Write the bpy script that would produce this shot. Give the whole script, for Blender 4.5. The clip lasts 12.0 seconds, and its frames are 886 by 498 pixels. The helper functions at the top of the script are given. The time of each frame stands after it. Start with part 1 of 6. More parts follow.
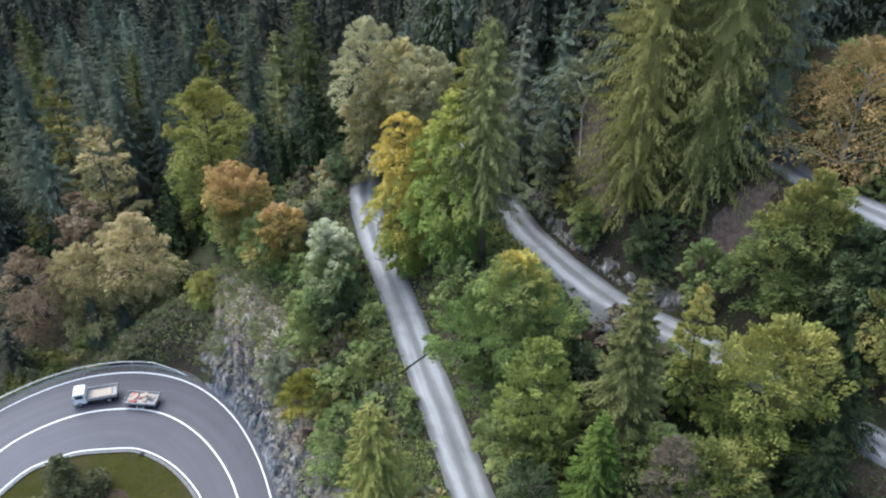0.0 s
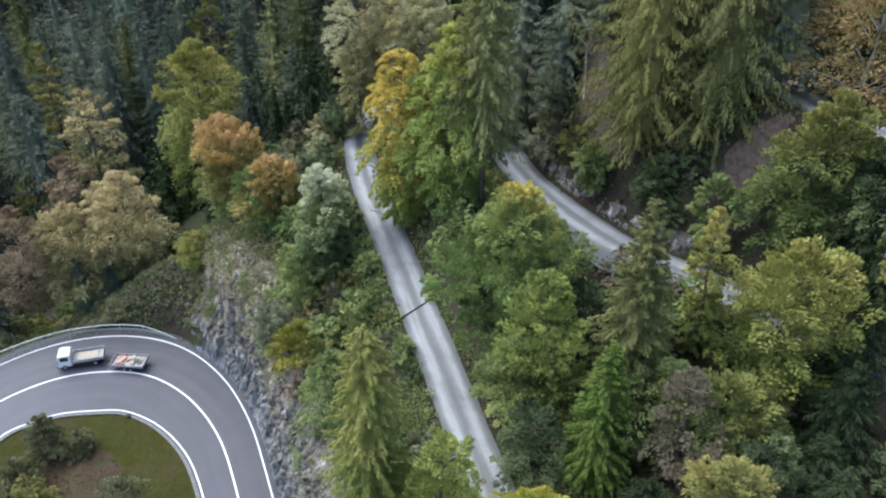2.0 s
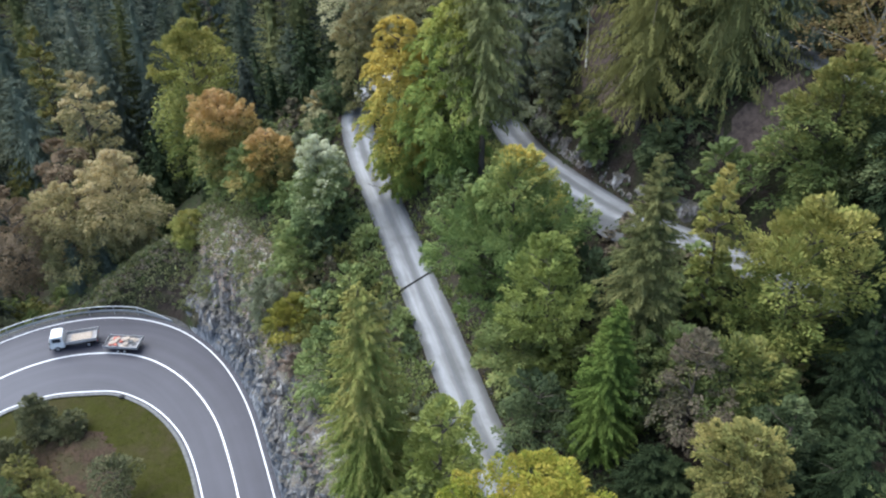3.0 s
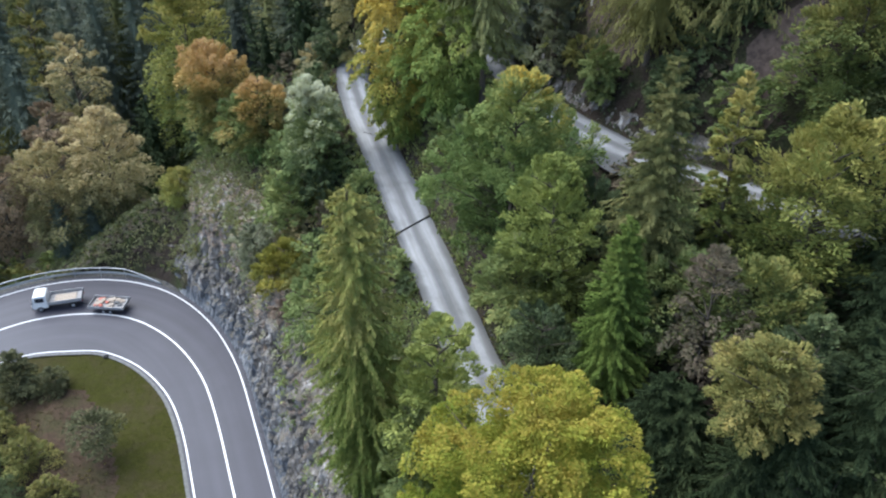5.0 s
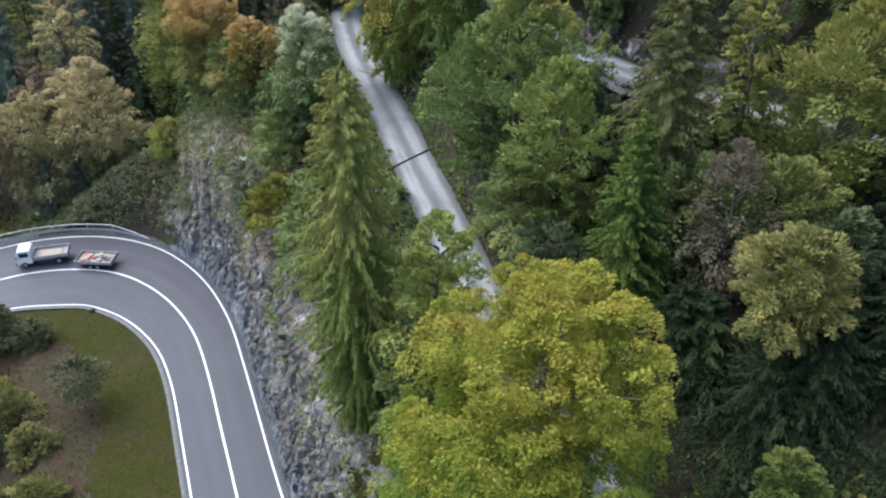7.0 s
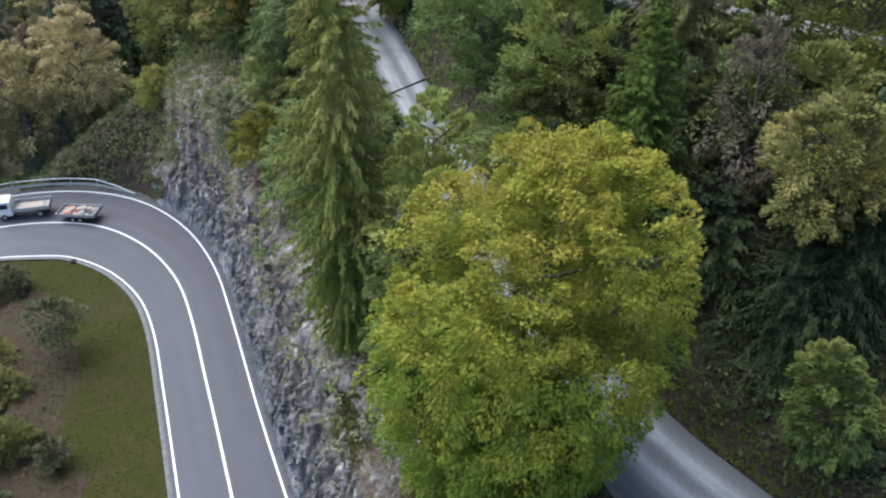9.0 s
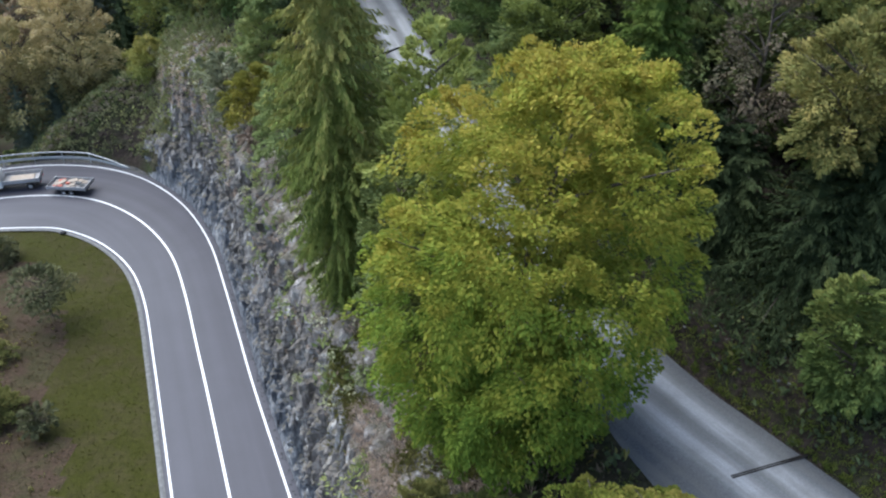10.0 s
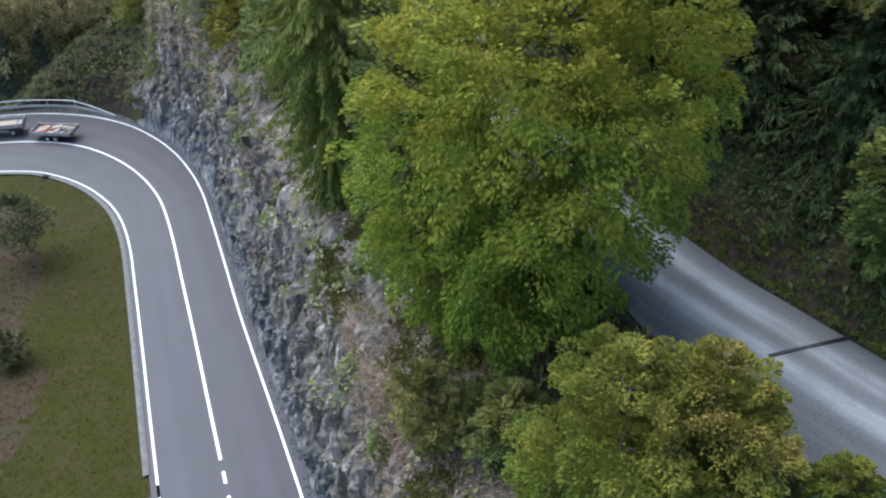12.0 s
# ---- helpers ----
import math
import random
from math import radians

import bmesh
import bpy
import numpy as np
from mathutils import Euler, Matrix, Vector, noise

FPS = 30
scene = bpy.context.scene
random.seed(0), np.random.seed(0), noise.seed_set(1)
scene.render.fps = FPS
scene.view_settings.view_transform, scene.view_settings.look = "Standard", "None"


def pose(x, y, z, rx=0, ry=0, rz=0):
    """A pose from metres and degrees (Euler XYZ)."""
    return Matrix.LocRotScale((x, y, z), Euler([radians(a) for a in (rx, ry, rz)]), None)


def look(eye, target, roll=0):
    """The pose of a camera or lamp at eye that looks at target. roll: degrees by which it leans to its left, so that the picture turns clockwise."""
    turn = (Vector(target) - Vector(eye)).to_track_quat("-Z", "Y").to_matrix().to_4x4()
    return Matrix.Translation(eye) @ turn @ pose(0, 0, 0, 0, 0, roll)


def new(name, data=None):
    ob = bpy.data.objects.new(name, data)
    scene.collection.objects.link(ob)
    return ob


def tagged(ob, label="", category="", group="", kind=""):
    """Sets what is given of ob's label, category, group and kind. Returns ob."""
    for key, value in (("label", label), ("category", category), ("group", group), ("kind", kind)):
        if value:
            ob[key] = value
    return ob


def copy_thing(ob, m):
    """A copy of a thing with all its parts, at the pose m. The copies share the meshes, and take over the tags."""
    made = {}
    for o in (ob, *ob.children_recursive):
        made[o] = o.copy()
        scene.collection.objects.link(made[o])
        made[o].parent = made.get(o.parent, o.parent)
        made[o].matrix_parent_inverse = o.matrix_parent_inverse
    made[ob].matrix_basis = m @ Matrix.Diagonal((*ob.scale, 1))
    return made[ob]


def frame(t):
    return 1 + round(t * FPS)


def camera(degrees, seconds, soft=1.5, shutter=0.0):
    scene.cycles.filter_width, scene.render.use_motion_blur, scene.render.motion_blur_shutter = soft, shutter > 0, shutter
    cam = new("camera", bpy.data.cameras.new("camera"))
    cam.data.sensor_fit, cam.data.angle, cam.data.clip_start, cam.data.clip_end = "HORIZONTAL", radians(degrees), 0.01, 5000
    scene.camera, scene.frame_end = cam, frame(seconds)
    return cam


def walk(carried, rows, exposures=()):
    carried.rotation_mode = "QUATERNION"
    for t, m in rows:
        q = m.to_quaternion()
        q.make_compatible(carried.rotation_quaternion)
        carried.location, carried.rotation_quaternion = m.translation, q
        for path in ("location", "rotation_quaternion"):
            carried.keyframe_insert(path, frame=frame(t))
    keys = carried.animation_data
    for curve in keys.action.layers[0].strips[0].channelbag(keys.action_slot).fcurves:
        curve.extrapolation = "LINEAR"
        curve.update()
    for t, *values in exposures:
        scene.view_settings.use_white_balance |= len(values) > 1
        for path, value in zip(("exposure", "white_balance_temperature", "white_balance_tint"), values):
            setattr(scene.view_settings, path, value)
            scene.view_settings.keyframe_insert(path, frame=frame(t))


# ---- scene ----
cam = camera(62.3, 12.0, soft=2.2)
PATH = [
    (0, (0.006, 0.002, 64.09), (-0.012, 1.689, 63.016), 0.5),
    (0.5, (-0.019, -0.015, 62.731), (-0.035, 1.67, 61.654), 0.5),
    (1, (-0.065, -0.046, 61.296), (-0.081, 1.639, 60.219), 0.5),
    (1.5, (0.016, -0.062, 59.83), (0.001, 1.623, 58.753), 0.5),
    (2, (0.148, -0.004, 58.327), (0.132, 1.682, 57.25), 0.5),
    (2.5, (0.212, 0.083, 56.877), (0.196, 1.768, 55.799), 0.4),
    (3, (0.222, 0.067, 55.448), (0.206, 1.751, 54.369), 0.3),
    (5, (0.447, -0.029, 49.486), (0.43, 1.661, 48.418), 0.5),
    (5.5, (0.476, 0.033, 48.085), (0.46, 1.723, 47.015), 0.4),
    (6, (0.532, 0.022, 46.565), (0.516, 1.712, 45.495), 0.4),
    (6.5, (0.523, -0.04, 45.089), (0.507, 1.649, 44.019), 0.3),
    (7, (0.477, -0.144, 43.666), (0.46, 1.545, 42.594), 0.2),
    (9, (0.691, -0.101, 37.586), (0.674, 1.593, 36.523), 0.3),
    (9.5, (0.692, -0.062, 36.019), (0.674, 1.634, 34.958), 0.4),
    (10, (0.819, -0.029, 34.632), (0.801, 1.663, 33.566), 0.3),
    (10.5, (0.932, -0.077, 33.087), (0.915, 1.617, 32.024), 0.3),
    (11, (1.048, -0.043, 31.632), (1.028, 1.651, 30.57), 0.2),
    (11.5, (1.039, 0.028, 30.223), (1.017, 1.72, 29.158), 0.1),
    (12, (1.018, 0.088, 28.838), (0.992, 1.778, 27.768), -0.1),
]
walk(cam, [(t, look(eye, target, roll)) for t, eye, target, roll in PATH], exposures=[(0.0, 2.46), (6.0, 2.36), (12.0, 2.25)])

# ---- sky and light: soft overcast evening ----
world = bpy.data.worlds.new("sky")
scene.world = world
world.use_nodes = True
wn = world.node_tree
sky = wn.nodes.new("ShaderNodeTexSky")
sky.sky_type, sky.sun_disc = "NISHITA", False
sky.sun_elevation, sky.sun_rotation = radians(56), radians(-60)
sky.air_density, sky.dust_density, sky.ozone_density = 1.0, 1.2, 1.5
wn.links.new(sky.outputs[0], wn.nodes["Background"].inputs[0])
wn.nodes["Background"].inputs[1].default_value = 0.072
sun = new("sun", bpy.data.lights.new("sun", "SUN"))
sun.data.energy, sun.data.angle, sun.data.color = 1.35, radians(75), (0.90, 0.97, 1.0)
sun.matrix_world = look((-40, 23, 68), (0, 0, 0))

# ---- small maths ----
rng = np.random.default_rng(7)


def smooth(v):
    v = np.clip(v, 0, 1)
    return v * v * (3 - 2 * v)


def lattice(ix, iy, seed):
    h = (ix.astype(np.int64) * 374761393 + iy.astype(np.int64) * 668265263 + seed * 1442695041) & 0xFFFFFFFF
    h = ((h ^ (h >> 13)) * 1274126177) & 0xFFFFFFFF
    return ((h ^ (h >> 16)) & 0xFFFF) / 32767.5 - 1


def ripple(x, y, size, seed=0, octaves=3):
    """Smooth value noise, about -1 to 1."""
    total, amp = 0.0, 1.0
    for o in range(octaves):
        u, v = np.asarray(x) / size, np.asarray(y) / size
        iu, iv = np.floor(u), np.floor(v)
        fu, fv = smooth(u - iu), smooth(v - iv)
        a, b = lattice(iu, iv, seed + o), lattice(iu + 1, iv, seed + o)
        c, d = lattice(iu, iv + 1, seed + o), lattice(iu + 1, iv + 1, seed + o)
        total = total + amp * ((a * (1 - fu) + b * fu) * (1 - fv) + (c * (1 - fu) + d * fu) * fv)
        size, amp = size * 0.47, amp * 0.5
    return total / 1.5


def spline(points, step=0.4):
    """A smooth line through a few control points, sampled at even steps."""
    p = np.array(points, float)
    p = np.vstack([2 * p[0] - p[1], p, 2 * p[-1] - p[-2]])
    out = []
    for i in range(1, len(p) - 2):
        n = max(2, int(np.linalg.norm(p[i + 1] - p[i]) / 0.1))
        t = np.linspace(0, 1, n, endpoint=False)[:, None]
        out.append(0.5 * (2 * p[i] + (p[i + 1] - p[i - 1]) * t + (2 * p[i - 1] - 5 * p[i] + 4 * p[i + 1] - p[i + 2]) * t ** 2
                          + (3 * p[i] - p[i - 1] - 3 * p[i + 1] + p[i + 2]) * t ** 3))
    q = np.vstack(out + [p[-2:-1]])
    s = np.concatenate([[0], np.cumsum(np.linalg.norm(np.diff(q[:, :2], axis=0), axis=1))])
    at = np.arange(0, s[-1], step)
    return np.stack([np.interp(at, s, q[:, k]) for k in range(q.shape[1])], 1)


def sides(line):
    """Unit vectors to the right of a line."""
    d = np.gradient(line[:, :2], axis=0)
    d /= np.linalg.norm(d, axis=1)[:, None]
    return np.stack([d[:, 1], -d[:, 0]], 1)


def nearest(line, x, y):
    """Index of the nearest sample of a line and the signed distance (right is plus)."""
    x, y = np.ravel(x), np.ravel(y)
    idx = np.empty(len(x), int)
    for a in range(0, len(x), 4000):
        d = (x[a:a + 4000, None] - line[None, :, 0]) ** 2 + (y[a:a + 4000, None] - line[None, :, 1]) ** 2
        idx[a:a + 4000] = d.argmin(1)
    r = sides(line)[idx]
    dx, dy = x - line[idx, 0], y - line[idx, 1]
    lat = dx * r[:, 0] + dy * r[:, 1]
    return idx, np.where(lat >= 0, 1, -1) * np.hypot(dx, dy)


# ---- the lines of the plan ----
# paved hairpin: centre line, width to the inner and the outer edge line
ROAD = spline([(9, -20, 0, 3.1, 3.2), (1.0, -1, 0, 3.1, 3.2), (-6.2, 15.6, 0, 3.1, 3.2), (-10.65, 25.55, 0, 3.07, 3.2), (-15.15, 35.83, 0, 3.06, 2.98),
               (-17.62, 41.36, 0, 3.03, 3.04), (-20.81, 48.48, 0, 3.1, 3.12), (-23.93, 54.25, 0, 3.65, 3.5), (-28.3, 59.27, 0.12, 4.55, 4.32),
               (-33.25, 62.47, 0.35, 5.55, 5.15), (-37.37, 63.25, 0.5, 6.2, 5.8), (-40.9, 62.9, 0.6, 6.3, 6.05), (-44.0, 61.9, 0.65, 6.1, 6.1),
               (-46.5, 60.3, 0.65, 5.9, 6.0), (-48.8, 58.2, 0.6, 5.5, 5.9), (-50.6, 55.0, 0.5, 4.8, 5.5), (-52.3, 47, 0, 3.4, 3.6),
               (-53.5, 35, -0.6, 3, 3), (-54, 10, -2, 3, 3), (-50, -20, -4, 3, 3)])
ROAD = np.stack([np.convolve(np.pad(ROAD[:, k], 5, mode='reflect', reflect_type='odd'), np.ones(11) / 11, 'valid') for k in range(5)], 1)
# the bend is banked towards its inside
BEND = int(np.argmax(ROAD[:, 1]))
ROAD = np.column_stack([ROAD, 0.075 * np.exp(-((np.arange(len(ROAD)) - BEND) / 32.0) ** 2)])
# gravel track: lower leg, hairpin, upper leg; and the next leg above
TRACK = spline([(34, -6, 10.6), (26, 4.5, 11.3), (18.4, 12.4, 12.0), (14.6, 16.4, 12.5), (12.0, 19.2, 13.0), (8.7, 23.3, 13.6), (5.6, 28.8, 14.7), (3.1, 35.5, 15.9),
                (0.75, 42.4, 17.3), (-1.4, 48.6, 18.4), (-3.8, 55.5, 19.7), (-6.2, 62.3, 21.1), (-8.7, 69.5, 22.5), (-10.2, 77, 23.8),
                (-8.8, 83.5, 24.6), (-4, 87, 25.2), (1.5, 84, 25.5), (5.0, 75.5, 25.5), (7.2, 66, 25.5), (10.6, 58.5, 25.5), (14.9, 51.8, 25.5),
                (18.9, 48.3, 25.5), (22.6, 44.5, 25.5), (28.6, 37.8, 25.4), (34, 32, 25.3), (44, 22, 25)])
TRACK_UP = spline([(22, 84, 35.8), (25, 72, 36.6), (27, 61, 37.2), (28.6, 53, 37.5), (31.3, 46.5, 37.8), (35.5, 40, 38.2), (45, 30, 39)])
TRACK_W = 1.75
HALF = TRACK_W + 0.5 * smooth((27 - TRACK[:, 1]) / 5) * (np.arange(len(TRACK)) < len(TRACK) // 2)
SHOULDER = (1.5 * smooth((25 - TRACK[:, 1]) / 6) + 1.3 * smooth((17.5 - TRACK[:, 1]) / 4)) * (np.arange(len(TRACK)) < len(TRACK) // 2)
WATER_BARS = ((11.35, 18.57, 14.95, 19.95), (-4.58, 49.73, -0.65, 53.63), (-7.83, 64.55, -4.08, 63.46))


def hillside(x, y):
    ys = [-60, -6, 11, 18.5, 28.5, 42.4, 55.5, 69.5, 77, 84]
    xt = np.interp(y, ys, [60, 34, 19, 12.5, 5.9, 0.75, -3.8, -8.7, -10.2, -10.5])
    zt = np.interp(y, ys, [8, 10.6, 11.8, 12.8, 14.7, 17.3, 19.7, 22.5, 23.8, 24.6])
    u = x - xt
    k = 0.35 + 0.27 * smooth((y - 38) / 17) + 0.2 * smooth((y - 53) / 9)
    up = k * 70 * (1 - np.exp(-np.maximum(u, 0) / 70))
    fall = np.interp(y, [10, 18, 25, 33, 46, 61], [0.22, 0.25, 0.35, 0.39, 0.42, 0.54])
    down = fall * np.minimum(u, 0) + 0.2 * np.minimum(u + 16, 0)
    drop = 0.42 * np.maximum(0, y - 86) * smooth((10 - x) / 25)
    gully = 6.5 * smooth((y - 73.5) / 6) * smooth((98 - y) / 10) * smooth((-25 - x) / 8)
    z = zt + up + down - drop - gully
    z = -8 + np.logaddexp(0, (z + 8) / 4) * 4
    return z + 0.35 * ripple(x, y, 6, 3) + 0.8 * ripple(x, y, 25, 4)


def road_frame(x, y):
    i, lat = nearest(ROAD, x, y)
    return ROAD[i, 2], lat, ROAD[i, 3], ROAD[i, 4]


# how steep the rock cut stands over the road: less towards the end of the bend
ROAD_FOOT = 0.55 + 0.9 * smooth((-31.5 - ROAD[:, 0]) / 3)
ROAD_CUT = 5.8 - 4.0 * smooth((-27 - ROAD[:, 0]) / 8)


def ground_height(x, y, cliff=1.0, back=0.0):
    x, y = np.ravel(np.asarray(x, float)), np.ravel(np.asarray(y, float))
    h = hillside(x, y)
    for line, w in ((TRACK_UP, TRACK_W), (TRACK, HALF)):
        i, lat = nearest(line, x, y)
        w = w[i] + np.where(lat < 0, SHOULDER[i], 0) if line is TRACK else w
        w = w + np.where(lat < 0, 0.6 * SHOULDER[i], 0) if line is TRACK else w
        z, d = line[i, 2] - 0.05, np.maximum(0, np.abs(lat) - w - 0.55)
        low = (lat > 0) & (i > 320) if line is TRACK else False  # the open lower side of the upper leg
        h = np.clip(h, z - 0.75 * d - 4 * np.maximum(0, d - 5), np.where(low, z - 0.05 * d + 2.2 * np.maximum(0, d - 4.2), z + 2.2 * d))
    i, lat = nearest(ROAD, x, y)
    wi, wo = ROAD[i, 3], ROAD[i, 4]
    z = ROAD[i, 2] - 0.08 + ROAD[i, 5] * np.clip(lat, 0, wo + 1)
    do, di = np.maximum(0, lat - wo - ROAD_FOOT[i] - 0.15), np.maximum(0, -lat - wi - 0.5)
    near = np.clip(h, z - 0.75 * do, z + cliff * ROAD_CUT[i] * np.maximum(0, do - back))
    isle = np.clip(h, z - 0.10 * di, z + 0.07 * di)
    return np.where(lat > 0, near, isle)


def height(x, y):
    return float(ground_height([x], [y])[0])


# ---- meshes ----
def mesh_of(name, v, f, mats=(), shade=True):
    """A mesh from arrays of vertices and faces (all with as many corners)."""
    me = bpy.data.meshes.new(name)
    v, f = np.asarray(v, np.float32), np.asarray(f, np.int32)
    me.vertices.add(len(v))
    me.vertices.foreach_set("co", v.ravel())
    me.loops.add(f.size)
    me.loops.foreach_set("vertex_index", f.ravel())
    me.polygons.add(len(f))
    me.polygons.foreach_set("loop_start", np.arange(len(f), dtype=np.int32) * f.shape[1])
    me.polygons.foreach_set("use_smooth", np.full(len(f), shade))
    for m in mats:
        me.materials.append(m)
    me.update(calc_edges=True)
    return me


def grid_faces(nu, nv):
    a = (np.arange(nu - 1)[:, None] * nv + np.arange(nv - 1)[None, :]).ravel()
    return np.stack([a, a + nv, a + nv + 1, a + 1], 1)


def put(name, me, parent=None, label=""):
    ob = new(name, me)
    if parent:
        ob.parent = parent
    return tagged(ob, label)


def part(name, bm, material, parent, label=""):
    """One bmesh as one part of a thing."""
    me = bpy.data.meshes.new(name)
    bm.to_mesh(me)
    bm.free()
    me.materials.append(material)
    return put(name, me, parent, label)


def box(bm, x0, x1, y0, y1, z0, z1, bevel=0.0):
    made = bmesh.ops.create_cube(bm, size=1.0)["verts"]
    for v in made:
        v.co = Vector((x0 + (v.co.x + 0.5) * (x1 - x0), y0 + (v.co.y + 0.5) * (y1 - y0), z0 + (v.co.z + 0.5) * (z1 - z0)))
    if bevel:
        edges = list({e for v in made for e in v.link_edges})
        bmesh.ops.bevel(bm, geom=edges, offset=bevel, segments=2, affect="EDGES", profile=0.5)
    return bm


def disc(bm, m, r, depth, n=18, bevel=0.0):
    made = bmesh.ops.create_cone(bm, cap_ends=True, segments=n, radius1=r, radius2=r, depth=depth, matrix=m)["verts"]
    if bevel:
        edges = [e for e in {e for v in made for e in v.link_edges} if len(e.link_faces) == 2 and e.calc_face_angle() > 1]
        bmesh.ops.bevel(bm, geom=edges, offset=bevel, segments=2, affect="EDGES", profile=0.5)
    return bm


def ribbon(name, line, left, right, lift, mats, cross=8, crown=0.0, rough=0.0, seed=0):
    """A strip along a line, from left to right offsets (arrays or numbers), with texture coordinates across and along."""
    n = len(line)
    left, right = np.broadcast_to(left, n), np.broadcast_to(right, n)
    r, t = sides(line), np.linspace(0, 1, cross)
    off = left[:, None] * (1 - t) + right[:, None] * t
    if line.shape[1] > 5 and cross > 6:
        h = cross // 2
        a = np.linspace(0, 1, h)
        off = np.concatenate([left[:, None] * (1 - a), right[:, None] * a[None, 1:]], 1)
        cross = 2 * h - 1
        t = np.linspace(0, 1, cross)
    x, y = line[:, 0, None] + r[:, 0, None] * off, line[:, 1, None] + r[:, 1, None] * off
    z = line[:, 2, None] + lift + crown * (1 - (2 * t - 1) ** 2)[None, :] + (rough * ripple(x, y, 0.9, seed) if rough else 0) + (line[:, 5, None] * np.maximum(off, 0) if line.shape[1] > 5 else 0)
    me = mesh_of(name, np.stack([x, y, z + 0 * x], 2).reshape(-1, 3), grid_faces(n, cross)[:, ::-1], mats)
    uv = me.uv_layers.new(name="strip")
    li = np.empty(len(me.loops), np.int32)
    me.loops.foreach_get("vertex_index", li)
    along = np.arange(n)[:, None] * 0.4 + 0 * off
    uv.data.foreach_set("uv", np.stack([off.ravel()[li], along.ravel()[li]], 1).astype(np.float32).ravel())
    return me


# ---- materials ----
def material(name, rough=0.8, metal=0.0):
    m = bpy.data.materials.new(name)
    m.use_nodes = True
    b = m.node_tree.nodes["Principled BSDF"]
    b.inputs["Roughness"].default_value, b.inputs["Metallic"].default_value = rough, metal
    b.inputs["Specular IOR Level"].default_value = 0.5 if rough < 0.7 else 0.15
    return m, m.node_tree, b


def node(t, kind, **values):
    n = t.nodes.new(kind)
    for key, value in values.items():
        n.inputs[key.replace("_", " ")].default_value = value
    return n


def ramp(t, source, stops):
    n = t.nodes.new("ShaderNodeValToRGB")
    e = n.color_ramp.elements
    while len(e) < len(stops):
        e.new(0.5)
    for k, (p, c) in enumerate(stops):
        e[k].position, e[k].color = p, (*c, 1)
    t.links.new(source, n.inputs[0])
    return n.outputs[0]


def maths(t, op, a, b):
    n = t.nodes.new("ShaderNodeMath")
    n.operation = op
    for k, v in enumerate((a, b)):
        if isinstance(v, (int, float)):
            n.inputs[k].default_value = v
        else:
            t.links.new(v, n.inputs[k])
    return n.outputs[0]


def mix(t, fac, a, b, blend="MIX"):
    n = t.nodes.new("ShaderNodeMix")
    n.data_type, n.blend_type = "RGBA", blend
    for k, v in ((0, fac), (6, a), (7, b)):
        if isinstance(v, (int, float)):
            n.inputs[k].default_value = v
        elif isinstance(v, tuple):
            n.inputs[k].default_value = (*v, 1)
        else:
            t.links.new(v, n.inputs[k])
    return n.outputs[2]


def speckle(t, scale, detail=4.0, coords="Object", rough=0.6, stretch=None):
    co = t.nodes.new("ShaderNodeTexCoord")
    n = node(t, "ShaderNodeTexNoise", Scale=scale, Detail=detail, Roughness=rough)
    out = co.outputs[coords]
    if stretch:
        mp = node(t, "ShaderNodeMapping", Scale=stretch)
        t.links.new(out, mp.inputs[0])
        out = mp.outputs[0]
    t.links.new(out, n.inputs["Vector"])
    return n.outputs["Fac"]


def bump(t, b, source, strength, distance):
    n = node(t, "ShaderNodeBump", Strength=strength, Distance=distance)
    t.links.new(source, n.inputs["Height"])
    t.links.new(n.outputs[0], b.inputs["Normal"])


LEAF = (1.74, 1.57, 1.34)  # overall strength of the leaf colours


def leaf_material(name, stops, glow=0.3, patch=0.25, tall=0.0, vary=0.18, grain=1.0):
    """Leaves: colours that change from leaf to leaf, from branch to branch and, if tall, from foot to top."""
    m, t, b = material(name, 0.75)
    b.inputs["Specular IOR Level"].default_value = 0.072
    isl = t.nodes.new("ShaderNodeNewGeometry").outputs["Random Per Island"]
    info = t.nodes.new("ShaderNodeObjectInfo").outputs["Random"]
    big = speckle(t, patch, 2.0)
    v = maths(t, "ADD", maths(t, "MULTIPLY", isl, 0.27), maths(t, "MULTIPLY", big, 1.03))
    v = maths(t, "ADD", maths(t, "MULTIPLY", maths(t, "SUBTRACT", v, 0.63), grain), 0.63)
    v = maths(t, "ADD", v, maths(t, "MULTIPLY", maths(t, "SUBTRACT", info, 0.5), vary))
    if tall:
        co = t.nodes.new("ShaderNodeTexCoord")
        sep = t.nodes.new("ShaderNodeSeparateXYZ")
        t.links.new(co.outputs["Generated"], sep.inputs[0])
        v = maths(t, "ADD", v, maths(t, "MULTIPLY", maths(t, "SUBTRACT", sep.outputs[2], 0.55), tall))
    v = maths(t, "SUBTRACT", v, 0.15)
    c = ramp(t, v, [(p, (min(0.6, r * LEAF[0]), min(0.6, g * LEAF[1]), min(0.6, b_ * LEAF[2]))) for p, (r, g, b_) in stops])
    t.links.new(c, b.inputs["Base Color"])
    tr = t.nodes.new("ShaderNodeBsdfTranslucent")
    t.links.new(c, tr.inputs[0])
    mx = t.nodes.new("ShaderNodeMixShader")
    mx.inputs[0].default_value = glow * 0.6
    t.links.new(b.outputs[0], mx.inputs[1])
    t.links.new(tr.outputs[0], mx.inputs[2])
    t.links.new(mx.outputs[0], t.nodes["Material Output"].inputs[0])
    return m


